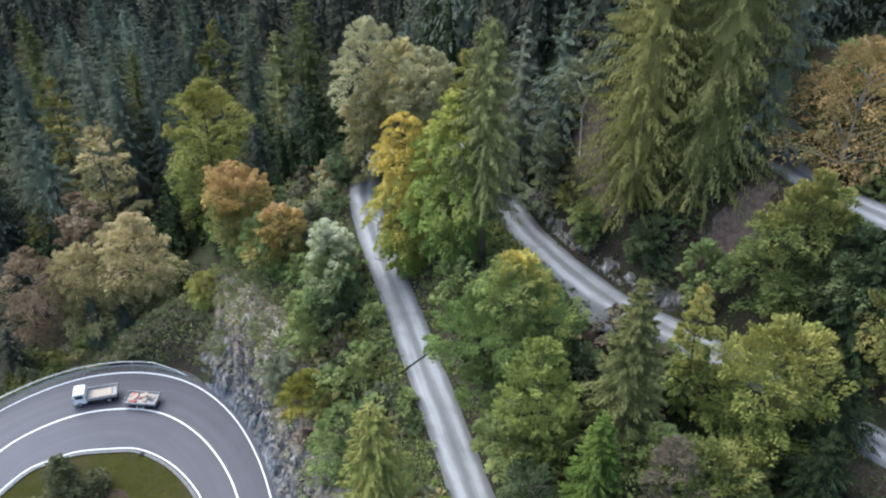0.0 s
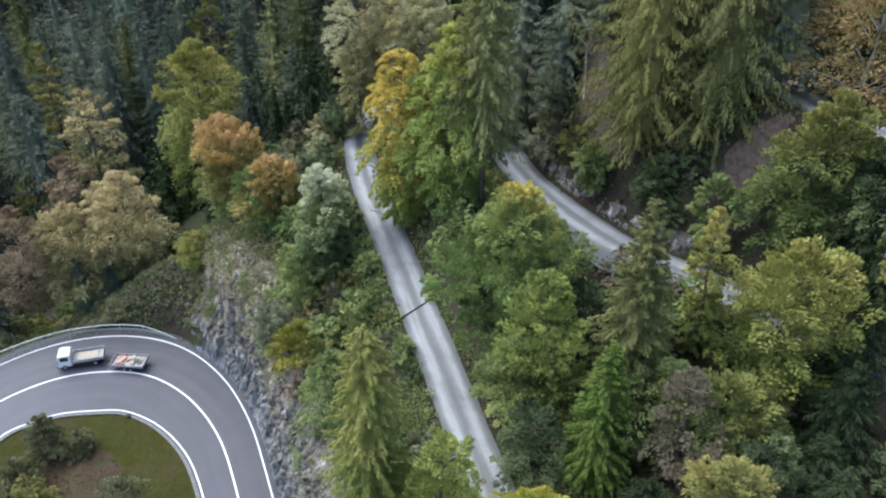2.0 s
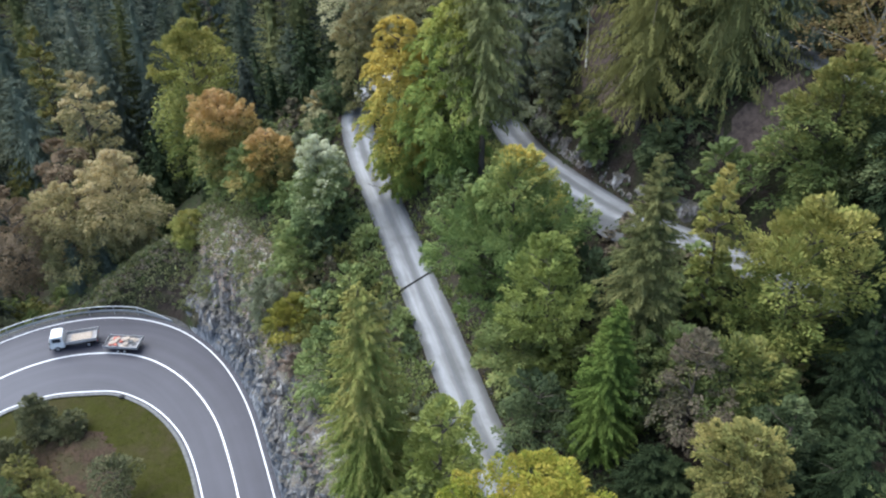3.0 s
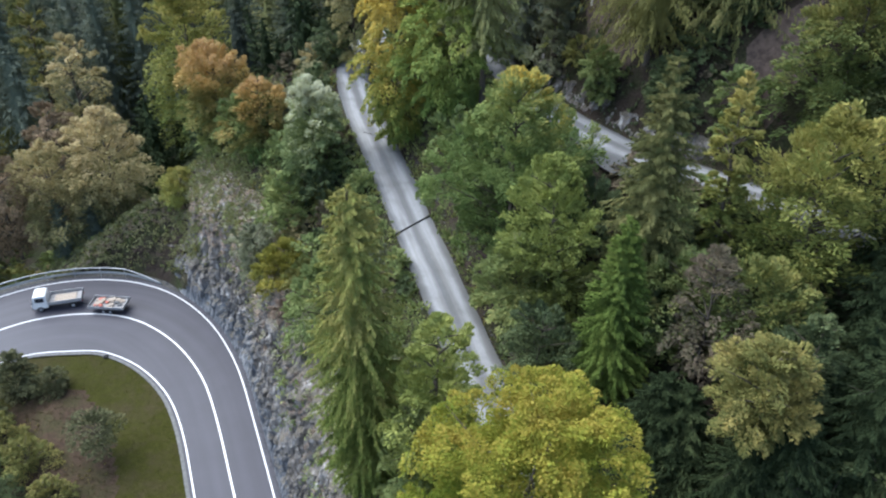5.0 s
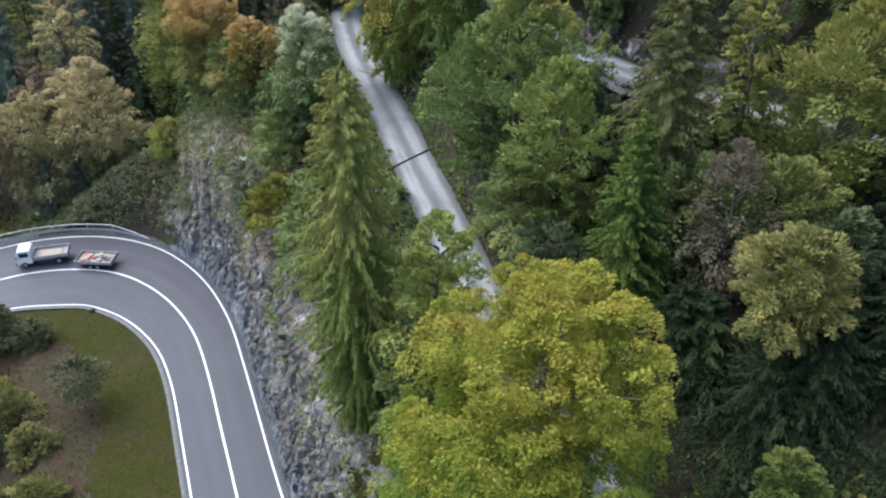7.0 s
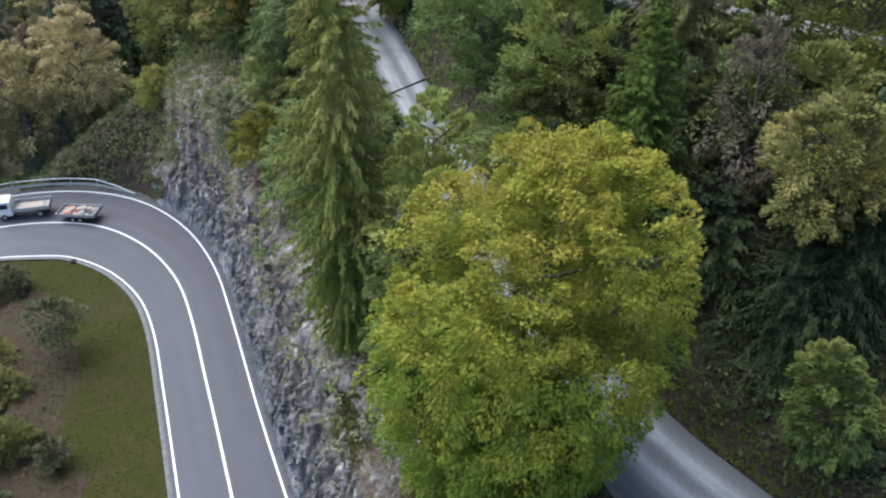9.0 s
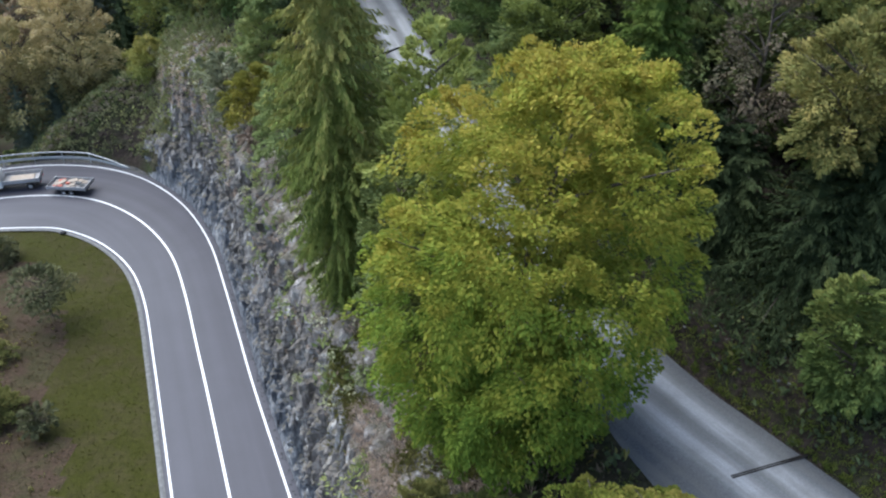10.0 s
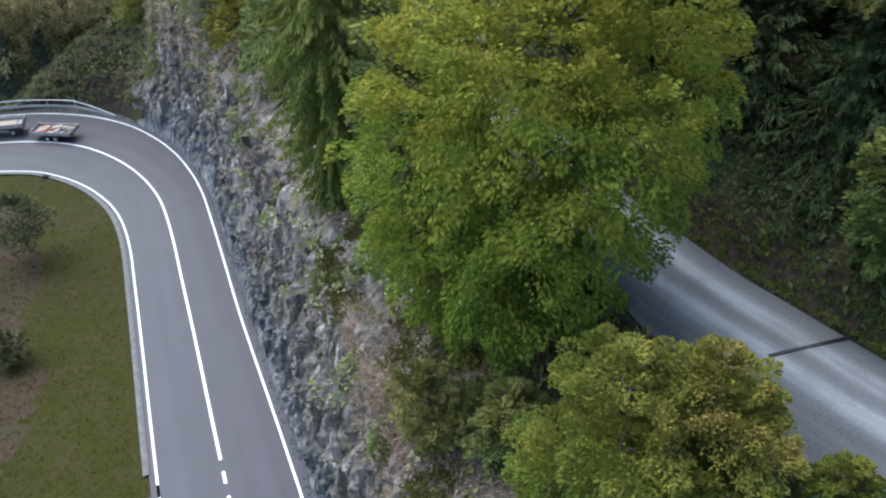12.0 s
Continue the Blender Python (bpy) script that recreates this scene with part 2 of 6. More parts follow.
def plain(name, colour, rough=0.5, metal=0.0, vary=0.25, scale=8.0):
    """Paint or metal with dirt in it."""
    m, t, b = material(name, rough, metal)
    f = speckle(t, scale, 5.0)
    dark = tuple(c * (1 - vary) for c in colour)
    t.links.new(ramp(t, f, [(0.35, dark), (0.65, colour)]), b.inputs["Base Color"])
    return m


SPRUCE = leaf_material("spruce_needles", [(0.1, (0.048, 0.065, 0.057)), (0.45, (0.081, 0.106, 0.090)), (0.9, (0.121, 0.139, 0.113))], 0.15, vary=0.75, grain=0.4)
# the spruce needles again, far darker: forest shade put into the colour
SPRUCE_SHADE = leaf_material("shaded_spruce_needles", [(0.1, (0.019, 0.026, 0.024)), (0.45, (0.033, 0.043, 0.037)), (0.9, (0.050, 0.057, 0.046))], 0.15, vary=0.5, grain=0.4)
SPRUCE_BLUE = leaf_material("blue_spruce_needles", [(0.1, (0.046, 0.060, 0.047)), (0.5, (0.079, 0.099, 0.074)), (0.9, (0.111, 0.124, 0.090))], 0.15, vary=0.75, grain=0.4)
SPRUCE_BRIGHT = leaf_material("bright_spruce_needles", [(0.1, (0.032, 0.056, 0.016)), (0.5, (0.060, 0.097, 0.026)), (0.9, (0.107, 0.145, 0.042))], 0.15)
SPRUCE_MID = leaf_material("mid_green_needles", [(0.1, (0.041, 0.051, 0.025)), (0.5, (0.079, 0.092, 0.041)), (0.9, (0.144, 0.143, 0.066))], 0.2)
# nearly black needles that carry the shade of canopy and hollow in their colour
SPRUCE_DEEP_SHADE = leaf_material("deep_shade_needles", [(0.1, (0.011, 0.019, 0.010)), (0.5, (0.022, 0.035, 0.018)), (0.9, (0.046, 0.062, 0.031))], 0.12)
SPRUCE_TALL = leaf_material("sunlit_spruce_needles", [(0.1, (0.048, 0.079, 0.022)), (0.45, (0.109, 0.145, 0.045)), (0.8, (0.205, 0.204, 0.077)), (1.0, (0.280, 0.246, 0.107))], 0.15, 0.25, 0.35)
SPRUCE_OLIVE = leaf_material("olive_spruce_needles", [(0.1, (0.070, 0.085, 0.040)), (0.5, (0.130, 0.146, 0.070)), (0.9, (0.20, 0.205, 0.11))], 0.15)
GREEN = leaf_material("green_leaves", [(0.1, (0.061, 0.091, 0.041)), (0.5, (0.120, 0.162, 0.070)), (0.9, (0.241, 0.254, 0.111))], 0.3)
DARK = leaf_material("dark_leaves", [(0.1, (0.029, 0.046, 0.028)), (0.5, (0.055, 0.079, 0.043)), (0.9, (0.104, 0.126, 0.063))], 0.25)
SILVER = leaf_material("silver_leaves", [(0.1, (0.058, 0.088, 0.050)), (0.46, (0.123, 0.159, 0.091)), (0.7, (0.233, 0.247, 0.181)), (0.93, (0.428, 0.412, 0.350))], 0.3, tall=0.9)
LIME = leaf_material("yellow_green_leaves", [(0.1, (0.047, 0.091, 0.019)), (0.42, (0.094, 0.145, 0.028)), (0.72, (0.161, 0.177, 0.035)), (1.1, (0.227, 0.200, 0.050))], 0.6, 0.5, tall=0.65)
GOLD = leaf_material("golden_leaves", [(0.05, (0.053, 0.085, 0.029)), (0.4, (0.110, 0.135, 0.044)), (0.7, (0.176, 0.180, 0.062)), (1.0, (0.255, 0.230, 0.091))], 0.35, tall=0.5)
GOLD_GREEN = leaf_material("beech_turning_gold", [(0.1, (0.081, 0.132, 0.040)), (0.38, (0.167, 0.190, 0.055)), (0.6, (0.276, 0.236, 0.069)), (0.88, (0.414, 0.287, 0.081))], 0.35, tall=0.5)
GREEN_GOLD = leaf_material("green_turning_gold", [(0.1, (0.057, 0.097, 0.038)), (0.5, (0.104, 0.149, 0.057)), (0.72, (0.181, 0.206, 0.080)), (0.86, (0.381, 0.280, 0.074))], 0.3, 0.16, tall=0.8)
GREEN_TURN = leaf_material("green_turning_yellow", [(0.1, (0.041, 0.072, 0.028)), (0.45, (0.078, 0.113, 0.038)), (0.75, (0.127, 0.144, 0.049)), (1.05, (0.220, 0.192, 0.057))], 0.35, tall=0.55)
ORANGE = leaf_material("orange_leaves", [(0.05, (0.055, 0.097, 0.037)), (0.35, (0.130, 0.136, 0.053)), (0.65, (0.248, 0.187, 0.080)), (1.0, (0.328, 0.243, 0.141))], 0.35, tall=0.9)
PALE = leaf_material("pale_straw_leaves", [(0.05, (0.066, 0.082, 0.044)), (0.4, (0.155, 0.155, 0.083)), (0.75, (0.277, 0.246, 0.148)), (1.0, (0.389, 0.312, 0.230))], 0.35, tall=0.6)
AMBER = leaf_material("amber_leaves", [(0.05, (0.099, 0.110, 0.051)), (0.4, (0.175, 0.158, 0.076)), (0.7, (0.279, 0.201, 0.108)), (1.0, (0.372, 0.246, 0.150))], 0.35)
MAPLE = leaf_material("maple_leaves", [(0.1, (0.041, 0.067, 0.027)), (0.45, (0.080, 0.109, 0.043)), (0.7, (0.137, 0.150, 0.055)), (1.0, (0.226, 0.198, 0.078))], 0.35, tall=0.55)
RUST = leaf_material("rusty_leaves", [(0.05, (0.034, 0.041, 0.032)), (0.4, (0.072, 0.070, 0.052)), (0.7, (0.117, 0.100, 0.084)), (1.0, (0.164, 0.139, 0.122))], 0.3)
OLIVE = leaf_material("olive_leaves", [(0.1, (0.048, 0.063, 0.027)), (0.5, (0.100, 0.112, 0.043)), (0.9, (0.211, 0.184, 0.074))], 0.3)
GREYGREEN = leaf_material("grey_green_needles", [(0.1, (0.116, 0.132, 0.087)), (0.5, (0.220, 0.229, 0.153)), (0.9, (0.400, 0.354, 0.247))], 0.55)
ASH = leaf_material("light_ash_leaves", [(0.1, (0.082, 0.114, 0.040)), (0.5, (0.162, 0.202, 0.069)), (0.9, (0.295, 0.323, 0.124))], 0.35)
STRAW_LOW = leaf_material("brown_grass", [(0.1, (0.022, 0.017, 0.010)), (0.5, (0.050, 0.038, 0.024)), (0.9, (0.085, 0.066, 0.042))], 0.3, 0.2)
BRAMBLE = leaf_material("bramble_leaves", [(0.1, (0.068, 0.078, 0.043)), (0.5, (0.132, 0.151, 0.084)), (0.9, (0.230, 0.243, 0.149))], 0.3, 0.4)
HEATHER = leaf_material("faded_heather", [(0.1, (0.12, 0.100, 0.094)), (0.5, (0.23, 0.195, 0.185)), (0.9, (0.36, 0.315, 0.295))], 0.3, 0.5)
MOSSY = leaf_material("mossy_herbs", [(0.1, (0.030, 0.036, 0.014)), (0.5, (0.068, 0.076, 0.028)), (0.9, (0.135, 0.130, 0.055))], 0.3, 0.5)
DUSTY = leaf_material("dusty_tan_leaves", [(0.1, (0.063, 0.054, 0.038)), (0.5, (0.117, 0.095, 0.068)), (0.9, (0.189, 0.151, 0.117))], 0.3, tall=0.3)
WHITEBEAM = leaf_material("whitebeam_leaves", [(0.1, (0.067, 0.101, 0.048)), (0.45, (0.121, 0.164, 0.081)), (0.60, (0.202, 0.242, 0.141)), (0.78, (0.403, 0.417, 0.323))], 0.3, tall=0.75)
TAN_ORANGE = leaf_material("tan_orange_leaves", [(0.05, (0.133, 0.151, 0.085)), (0.4, (0.254, 0.242, 0.136)), (0.7, (0.416, 0.330, 0.198)), (1.0, (0.587, 0.405, 0.254))], 0.6, 0.35, tall=0.5)
MUSTARD = leaf_material("mustard_leaves", [(0.1, (0.064, 0.076, 0.019)), (0.5, (0.128, 0.133, 0.032)), (0.9, (0.214, 0.199, 0.057))], 0.3, 0.5)
WILLOW = leaf_material("willow_leaves", [(0.1, (0.062, 0.076, 0.052)), (0.5, (0.105, 0.124, 0.088)), (0.9, (0.165, 0.185, 0.140))], 0.3, 0.5)
BEECH = leaf_material("fading_beech_leaves", [(0.1, (0.088, 0.142, 0.048)), (0.45, (0.163, 0.212, 0.068)), (0.75, (0.251, 0.258, 0.084)), (1.05, (0.395, 0.316, 0.102))], 0.5, tall=0.5)
SAPLING = leaf_material("sapling_leaves", [(0.1, (0.039, 0.070, 0.015)), (0.45, (0.081, 0.112, 0.024)), (0.72, (0.130, 0.136, 0.035)), (0.98, (0.193, 0.152, 0.066))], 0.35, 0.4, tall=0.6)
LARCH = leaf_material("larch_needles", [(0.1, (0.071, 0.076, 0.030)), (0.5, (0.128, 0.133, 0.053)), (0.9, (0.199, 0.190, 0.085))], 0.25, 0.25, 0.35)
PINE = leaf_material("pine_needles", [(0.1, (0.037, 0.046, 0.027)), (0.5, (0.066, 0.076, 0.045)), (0.9, (0.124, 0.122, 0.071))], 0.15)
GRASS = leaf_material("grass_blades", [(0.1, (0.026, 0.029, 0.007)), (0.5, (0.034, 0.037, 0.009)), (0.9, (0.044, 0.045, 0.015))], 0.4, 0.12)
GRASS_EDGE = leaf_material("fresh_grass", [(0.1, (0.039, 0.065, 0.014)), (0.5, (0.072, 0.104, 0.024)), (0.9, (0.143, 0.156, 0.048))], 0.3, 0.3)
STRAW = leaf_material("dry_grass", [(0.1, (0.061, 0.058, 0.042)), (0.5, (0.138, 0.115, 0.105)), (0.9, (0.231, 0.198, 0.189))], 0.3, 0.2)


def bark_material(name, a, b_):
    m, t, b = material(name, 0.9)
    f = speckle(t, 3.0, 6.0, stretch=(4, 4, 0.6))
    t.links.new(ramp(t, f, [(0.3, a), (0.7, b_)]), b.inputs["Base Color"])
    bump(t, b, f, 0.7, 0.03)
    return m


BARK = bark_material("grey_brown_bark", (0.045, 0.037, 0.030), (0.15, 0.125, 0.10))
RED_BARK = bark_material("reddish_pine_bark", (0.07, 0.04, 0.03), (0.20, 0.12, 0.085))
PALE_BARK = bark_material("pale_birch_bark", (0.22, 0.20, 0.17), (0.5, 0.47, 0.42))


def ground_material():
    m, t, b = material("forest_floor", 0.95)
    fine, mid, large = speckle(t, 5.0, 8.0), speckle(t, 0.7, 5.0), speckle(t, 0.13, 3.0)
    moss = ramp(t, fine, [(0.25, (0.013, 0.018, 0.009)), (0.5, (0.034, 0.042, 0.017)), (0.8, (0.068, 0.070, 0.034))])
    litter = ramp(t, fine, [(0.25, (0.014, 0.011, 0.008)), (0.5, (0.038, 0.028, 0.022)), (0.8, (0.085, 0.064, 0.054))])
    v = maths(t, "ADD", maths(t, "MULTIPLY", mid, 0.5), maths(t, "MULTIPLY", large, 0.6))
    c = mix(t, ramp(t, v, [(0.46, (0, 0, 0)), (0.62, (1, 1, 1))]), moss, litter)
    t.links.new(c, b.inputs["Base Color"])
    bump(t, b, fine, 0.8, 0.12)
    return m


def lawn_material():
    m, t, b = material("mown_grass", 0.95)
    fine, mid, large = speckle(t, 9.0, 8.0), speckle(t, 0.9, 6.0), speckle(t, 0.16, 3.0)
    fine = maths(t, "ADD", maths(t, "MULTIPLY", fine, 0.6), maths(t, "MULTIPLY", speckle(t, 2.4, 6.0, rough=0.75), 0.4))
    grass = ramp(t, fine, [(0.34, (0.018, 0.019, 0.002)), (0.5, (0.030, 0.031, 0.004)), (0.66, (0.047, 0.048, 0.008))])
    dry = ramp(t, fine, [(0.25, (0.026, 0.018, 0.011)), (0.55, (0.058, 0.042, 0.025)), (0.8, (0.095, 0.072, 0.046))])
    v = maths(t, "ADD", maths(t, "MULTIPLY", mid, 0.6), maths(t, "MULTIPLY", large, 0.5))
    t.links.new(mix(t, ramp(t, v, [(0.49, (0, 0, 0)), (0.72, (0.55, 0.55, 0.55))]), grass, dry), b.inputs["Base Color"])
    bump(t, b, fine, 0.7, 0.06)
    return m


def litter_material():
    m, t, b = material("leaf_litter", 0.95)
    fine, mid = speckle(t, 6.0, 8.0), speckle(t, 0.6, 5.0)
    leaves = ramp(t, fine, [(0.25, (0.024, 0.016, 0.010)), (0.5, (0.052, 0.034, 0.023)), (0.8, (0.092, 0.061, 0.041))])
    moss = ramp(t, fine, [(0.25, (0.020, 0.020, 0.009)), (0.6, (0.05, 0.045, 0.02))])
    t.links.new(mix(t, ramp(t, mid, [(0.42, (0, 0, 0)), (0.6, (0.8, 0.8, 0.8))]), leaves, moss), b.inputs["Base Color"])
    bump(t, b, fine, 0.8, 0.08)
    return m


def asphalt_material():
    m, t, b = material("asphalt", 0.62)
    uv = t.nodes.new("ShaderNodeUVMap")
    uv.uv_map = "strip"
    sep = t.nodes.new("ShaderNodeSeparateXYZ")
    t.links.new(uv.outputs[0], sep.inputs[0])
    mp = node(t, "ShaderNodeMapping", Scale=(1.1, 0.035, 1))
    t.links.new(uv.outputs[0], mp.inputs[0])
    streak = node(t, "ShaderNodeTexNoise", Scale=1.0, Detail=4.0)
    t.links.new(mp.outputs[0], streak.inputs["Vector"])
    fine, blot = speckle(t, 60.0, 3.0), speckle(t, 0.35, 4.0)
    v = maths(t, "ADD", maths(t, "MULTIPLY", fine, 0.3), maths(t, "ADD", maths(t, "MULTIPLY", streak.outputs["Fac"], 0.5), maths(t, "MULTIPLY", blot, 0.25)))
    t.links.new(ramp(t, v, [(0.35, (0.031, 0.029, 0.039)), (0.55, (0.043, 0.041, 0.054)), (0.75, (0.057, 0.054, 0.070))]), b.inputs["Base Color"])
    bump(t, b, fine, 0.25, 0.008)
    return m


def gravel_material():
    m, t, b = material("gravel", 0.9)
    uv = t.nodes.new("ShaderNodeUVMap")
    uv.uv_map = "strip"
    sep = t.nodes.new("ShaderNodeSeparateXYZ")
    t.links.new(uv.outputs[0], sep.inputs[0])
    wob = maths(t, "MULTIPLY", maths(t, "SUBTRACT", speckle(t, 0.35, 4.0), 0.5), 0.6)
    across = maths(t, "ABSOLUTE", maths(t, "ADD", sep.outputs[0], wob), 0)
    lane = ramp(t, maths(t, "DIVIDE", across, 2.0), [(0.08, (0.3, 0.3, 0.3)), (0.28, (1, 1, 1)), (0.50, (1, 1, 1)), (0.74, (0.22, 0.22, 0.22)), (1.3, (0.02, 0.02, 0.02))])
    fine, blot = speckle(t, 14.0, 8.0), speckle(t, 0.5, 4.0)
    mp = node(t, "ShaderNodeMapping", Scale=(1.6, 0.06, 1))
    t.links.new(uv.outputs[0], mp.inputs[0])
    streak = node(t, "ShaderNodeTexNoise", Scale=1.0, Detail=5.0, Roughness=0.6)
    t.links.new(mp.outputs[0], streak.inputs["Vector"])
    worn = ramp(t, fine, [(0.3, (0.262, 0.264, 0.272)), (0.7, (0.36, 0.361, 0.368))])
    loose = ramp(t, fine, [(0.3, (0.062, 0.064, 0.068)), (0.7, (0.120, 0.122, 0.127))])
    c = mix(t, lane, loose, worn)
    c = mix(t, ramp(t, streak.outputs["Fac"], [(0.40, (0.5, 0.5, 0.5)), (0.56, (0, 0, 0))]), c, (0.150, 0.144, 0.136))
    c = mix(t, ramp(t, blot, [(0.48, (0, 0, 0)), (0.75, (0.5, 0.5, 0.5))]), c, (0.12, 0.117, 0.11))
    t.links.new(c, b.inputs["Base Color"])
    bump(t, b, fine, 0.35, 0.03)
    return m


def cells(t, scale, stretch, feature="F1", wobble=0.25):
    """Broken blocks: a cell pattern on bent coordinates."""
    co = t.nodes.new("ShaderNodeTexCoord")
    mp = node(t, "ShaderNodeMapping", Scale=stretch)
    t.links.new(co.outputs["Object"], mp.inputs[0])
    nz = node(t, "ShaderNodeTexNoise", Scale=1.3, Detail=4.0)
    t.links.new(mp.outputs[0], nz.inputs["Vector"])
    add = t.nodes.new("ShaderNodeVectorMath")
    add.operation = "MULTIPLY_ADD"
    t.links.new(nz.outputs["Color"], add.inputs[0])
    add.inputs[1].default_value = (wobble * 4,) * 3
    t.links.new(mp.outputs[0], add.inputs[2])
    v = node(t, "ShaderNodeTexVoronoi", Scale=scale)
    v.feature = feature
    t.links.new(add.outputs[0], v.inputs["Vector"])
    return v


def rock_material(name="cut_rock"):
    """Upright beds: dark blue-grey slate below, paler tan and white-flecked beds above."""
    m, t, b = material(name, 0.8)
    f = speckle(t, 2.4, 10.0, stretch=(1, 1, 0.22), rough=0.72)
    s2 = speckle(t, 9.0, 6.0, stretch=(1, 1, 0.14), rough=0.75)
    g = speckle(t, 0.22, 4.0)
    h = speckle(t, 7.0, 8.0)
    block = cells(t, 1.8, (1, 1, 0.2))
    sep = t.nodes.new("ShaderNodeSeparateColor")
    t.links.new(block.outputs["Color"], sep.inputs[0])
    small = cells(t, 4.0, (1, 1, 0.28))
    sep2 = t.nodes.new("ShaderNodeSeparateColor")
    t.links.new(small.outputs["Color"], sep2.inputs[0])
    v = maths(t, "ADD", maths(t, "MULTIPLY", f, 0.55), maths(t, "ADD", maths(t, "MULTIPLY", g, 0.32), maths(t, "MULTIPLY", s2, 0.16)))
    v = maths(t, "ADD", v, maths(t, "ADD", maths(t, "MULTIPLY", sep.outputs[0], 0.12), maths(t, "MULTIPLY", sep2.outputs[0], 0.13)))
    v = maths(t, "SUBTRACT", v, 0.15)
    slate = ramp(t, v, [(0.35, (0.027, 0.029, 0.035)), (0.44, (0.077, 0.083, 0.097)), (0.53, (0.147, 0.154, 0.168)), (0.60, (0.227, 0.232, 0.242)), (0.68, (0.403, 0.403, 0.403))])
    tan = ramp(t, v, [(0.35, (0.052, 0.046, 0.040)), (0.43, (0.129, 0.114, 0.105)), (0.52, (0.224, 0.205, 0.193)), (0.59, (0.318, 0.299, 0.286)), (0.66, (0.550, 0.533, 0.516))])
    co = t.nodes.new("ShaderNodeTexCoord")
    sc = t.nodes.new("ShaderNodeSeparateXYZ")
    t.links.new(co.outputs["Object"], sc.inputs[0])
    up = maths(t, "ADD", maths(t, "MULTIPLY", sc.outputs[2], 0.15), maths(t, "MULTIPLY", maths(t, "SUBTRACT", speckle(t, 0.25, 5.0), 0.5), 1.3))
    c = mix(t, ramp(t, up, [(0.34, (0, 0, 0)), (0.7, (1, 1, 1))]), slate, tan)
    edge = cells(t, 1.8, (1, 1, 0.2), "DISTANCE_TO_EDGE")
    c = mix(t, ramp(t, edge.outputs["Distance"], [(0.0, (0.5, 0.5, 0.5)), (0.05, (0, 0, 0))]), c, (0.035, 0.034, 0.036))
    geo = t.nodes.new("ShaderNodeNewGeometry")
    nr = t.nodes.new("ShaderNodeSeparateXYZ")
    t.links.new(geo.outputs["Normal"], nr.inputs[0])
    ledge = maths(t, "MULTIPLY", ramp(t, nr.outputs[2], [(0.38, (0, 0, 0)), (0.66, (1, 1, 1))]), ramp(t, speckle(t, 1.1, 4.0), [(0.36, (0, 0, 0)), (0.54, (1, 1, 1))]))
    soil = ramp(t, h, [(0.3, (0.05, 0.048, 0.030)), (0.6, (0.15, 0.130, 0.108))])
    t.links.new(mix(t, ledge, c, soil), b.inputs["Base Color"])
    rough = maths(t, "ADD", f, maths(t, "ADD", maths(t, "MULTIPLY", sep.outputs[1], 0.6), maths(t, "MULTIPLY", s2, 0.3)))
    bump(t, b, rough, 1.0, 0.12)
    return m


FLOOR, LAWN, ASPHALT, GRAVEL, ROCK, LITTER = ground_material(), lawn_material(), asphalt_material(), gravel_material(), rock_material(), litter_material()
PAINT = plain("white_road_paint", (0.80, 0.80, 0.80), 0.6, 0, 0.12, 6)
CONCRETE = plain("concrete", (0.17, 0.168, 0.165), 0.85, 0, 0.35, 3)
ZINC = plain("galvanised_steel", (0.50, 0.51, 0.52), 0.45, 0.7, 0.25, 4)
STONE = plain("pale_stone", (0.15, 0.148, 0.145), 0.9, 0, 0.5, 4)
SLATE = plain("dark_slate", (0.085, 0.087, 0.095), 0.9, 0, 0.5, 4)
SCREE = plain("roadside_scree", (0.115, 0.112, 0.105), 0.95, 0, 0.6, 5)
SOIL = plain("bare_pinkish_soil", (0.125, 0.092, 0.078), 0.95, 0, 0.55, 2.5)
GRATE = plain("black_iron", (0.02, 0.02, 0.022), 0.6, 0.3, 0.3, 9)
WOOD = plain("dark_wet_timber", (0.030, 0.026, 0.023), 0.8, 0, 0.4, 6)

# ---- ground, road and track ----
def open_hill(x, y):
    """False on the three slips of bare soil above the upper leg."""
    x, y = np.ravel(x), np.ravel(y)
    far = np.ones(len(x))
    for px, py, a, b in ((15.3, 61.4, 2.6, 2.4), (23.4, 51.8, 2.8, 2.2), (13.9, 67.5, 1.6, 4.0)):
        far = np.minimum(far, np.hypot((x - px) / a, (y - py) / b) + 0.3 * ripple(x, y, 1.6, 43))
    return far > 0.95


def axis(parts):
    out = [np.arange(a, b, s) for a, b, s in parts]
    return np.unique(np.round(np.concatenate(out), 3))


gx = axis([(-3000, -600, 300), (-600, -150, 50), (-150, -62, 4), (-62, 46, 0.5), (46, 120, 4), (120, 600, 40), (600, 3001, 300)])
gy = axis([(-3000, -600, 300), (-600, -60, 45), (-60, 4, 4), (4, 92, 0.5), (92, 160, 2.5), (160, 400, 12), (400, 900, 50), (900, 3301, 300)])
GX, GY = np.meshgrid(gx, gy, indexing="ij")
GZ = ground_height(GX, GY, 0.5, 0.8) + 0.06 * ripple(GX.ravel(), GY.ravel(), 1.3, 9)
ground_mesh = mesh_of("ground", np.stack([GX.ravel(), GY.ravel(), GZ], 1), grid_faces(len(gx), len(gy)), (FLOOR, LAWN, SCREE, LITTER, SOIL))
fc = np.empty(len(ground_mesh.polygons) * 3, np.float32)
ground_mesh.polygons.foreach_get("center", fc)
fc = fc.reshape(-1, 3)
_, flat, fwi, fwo = road_frame(fc[:, 0], fc[:, 1])
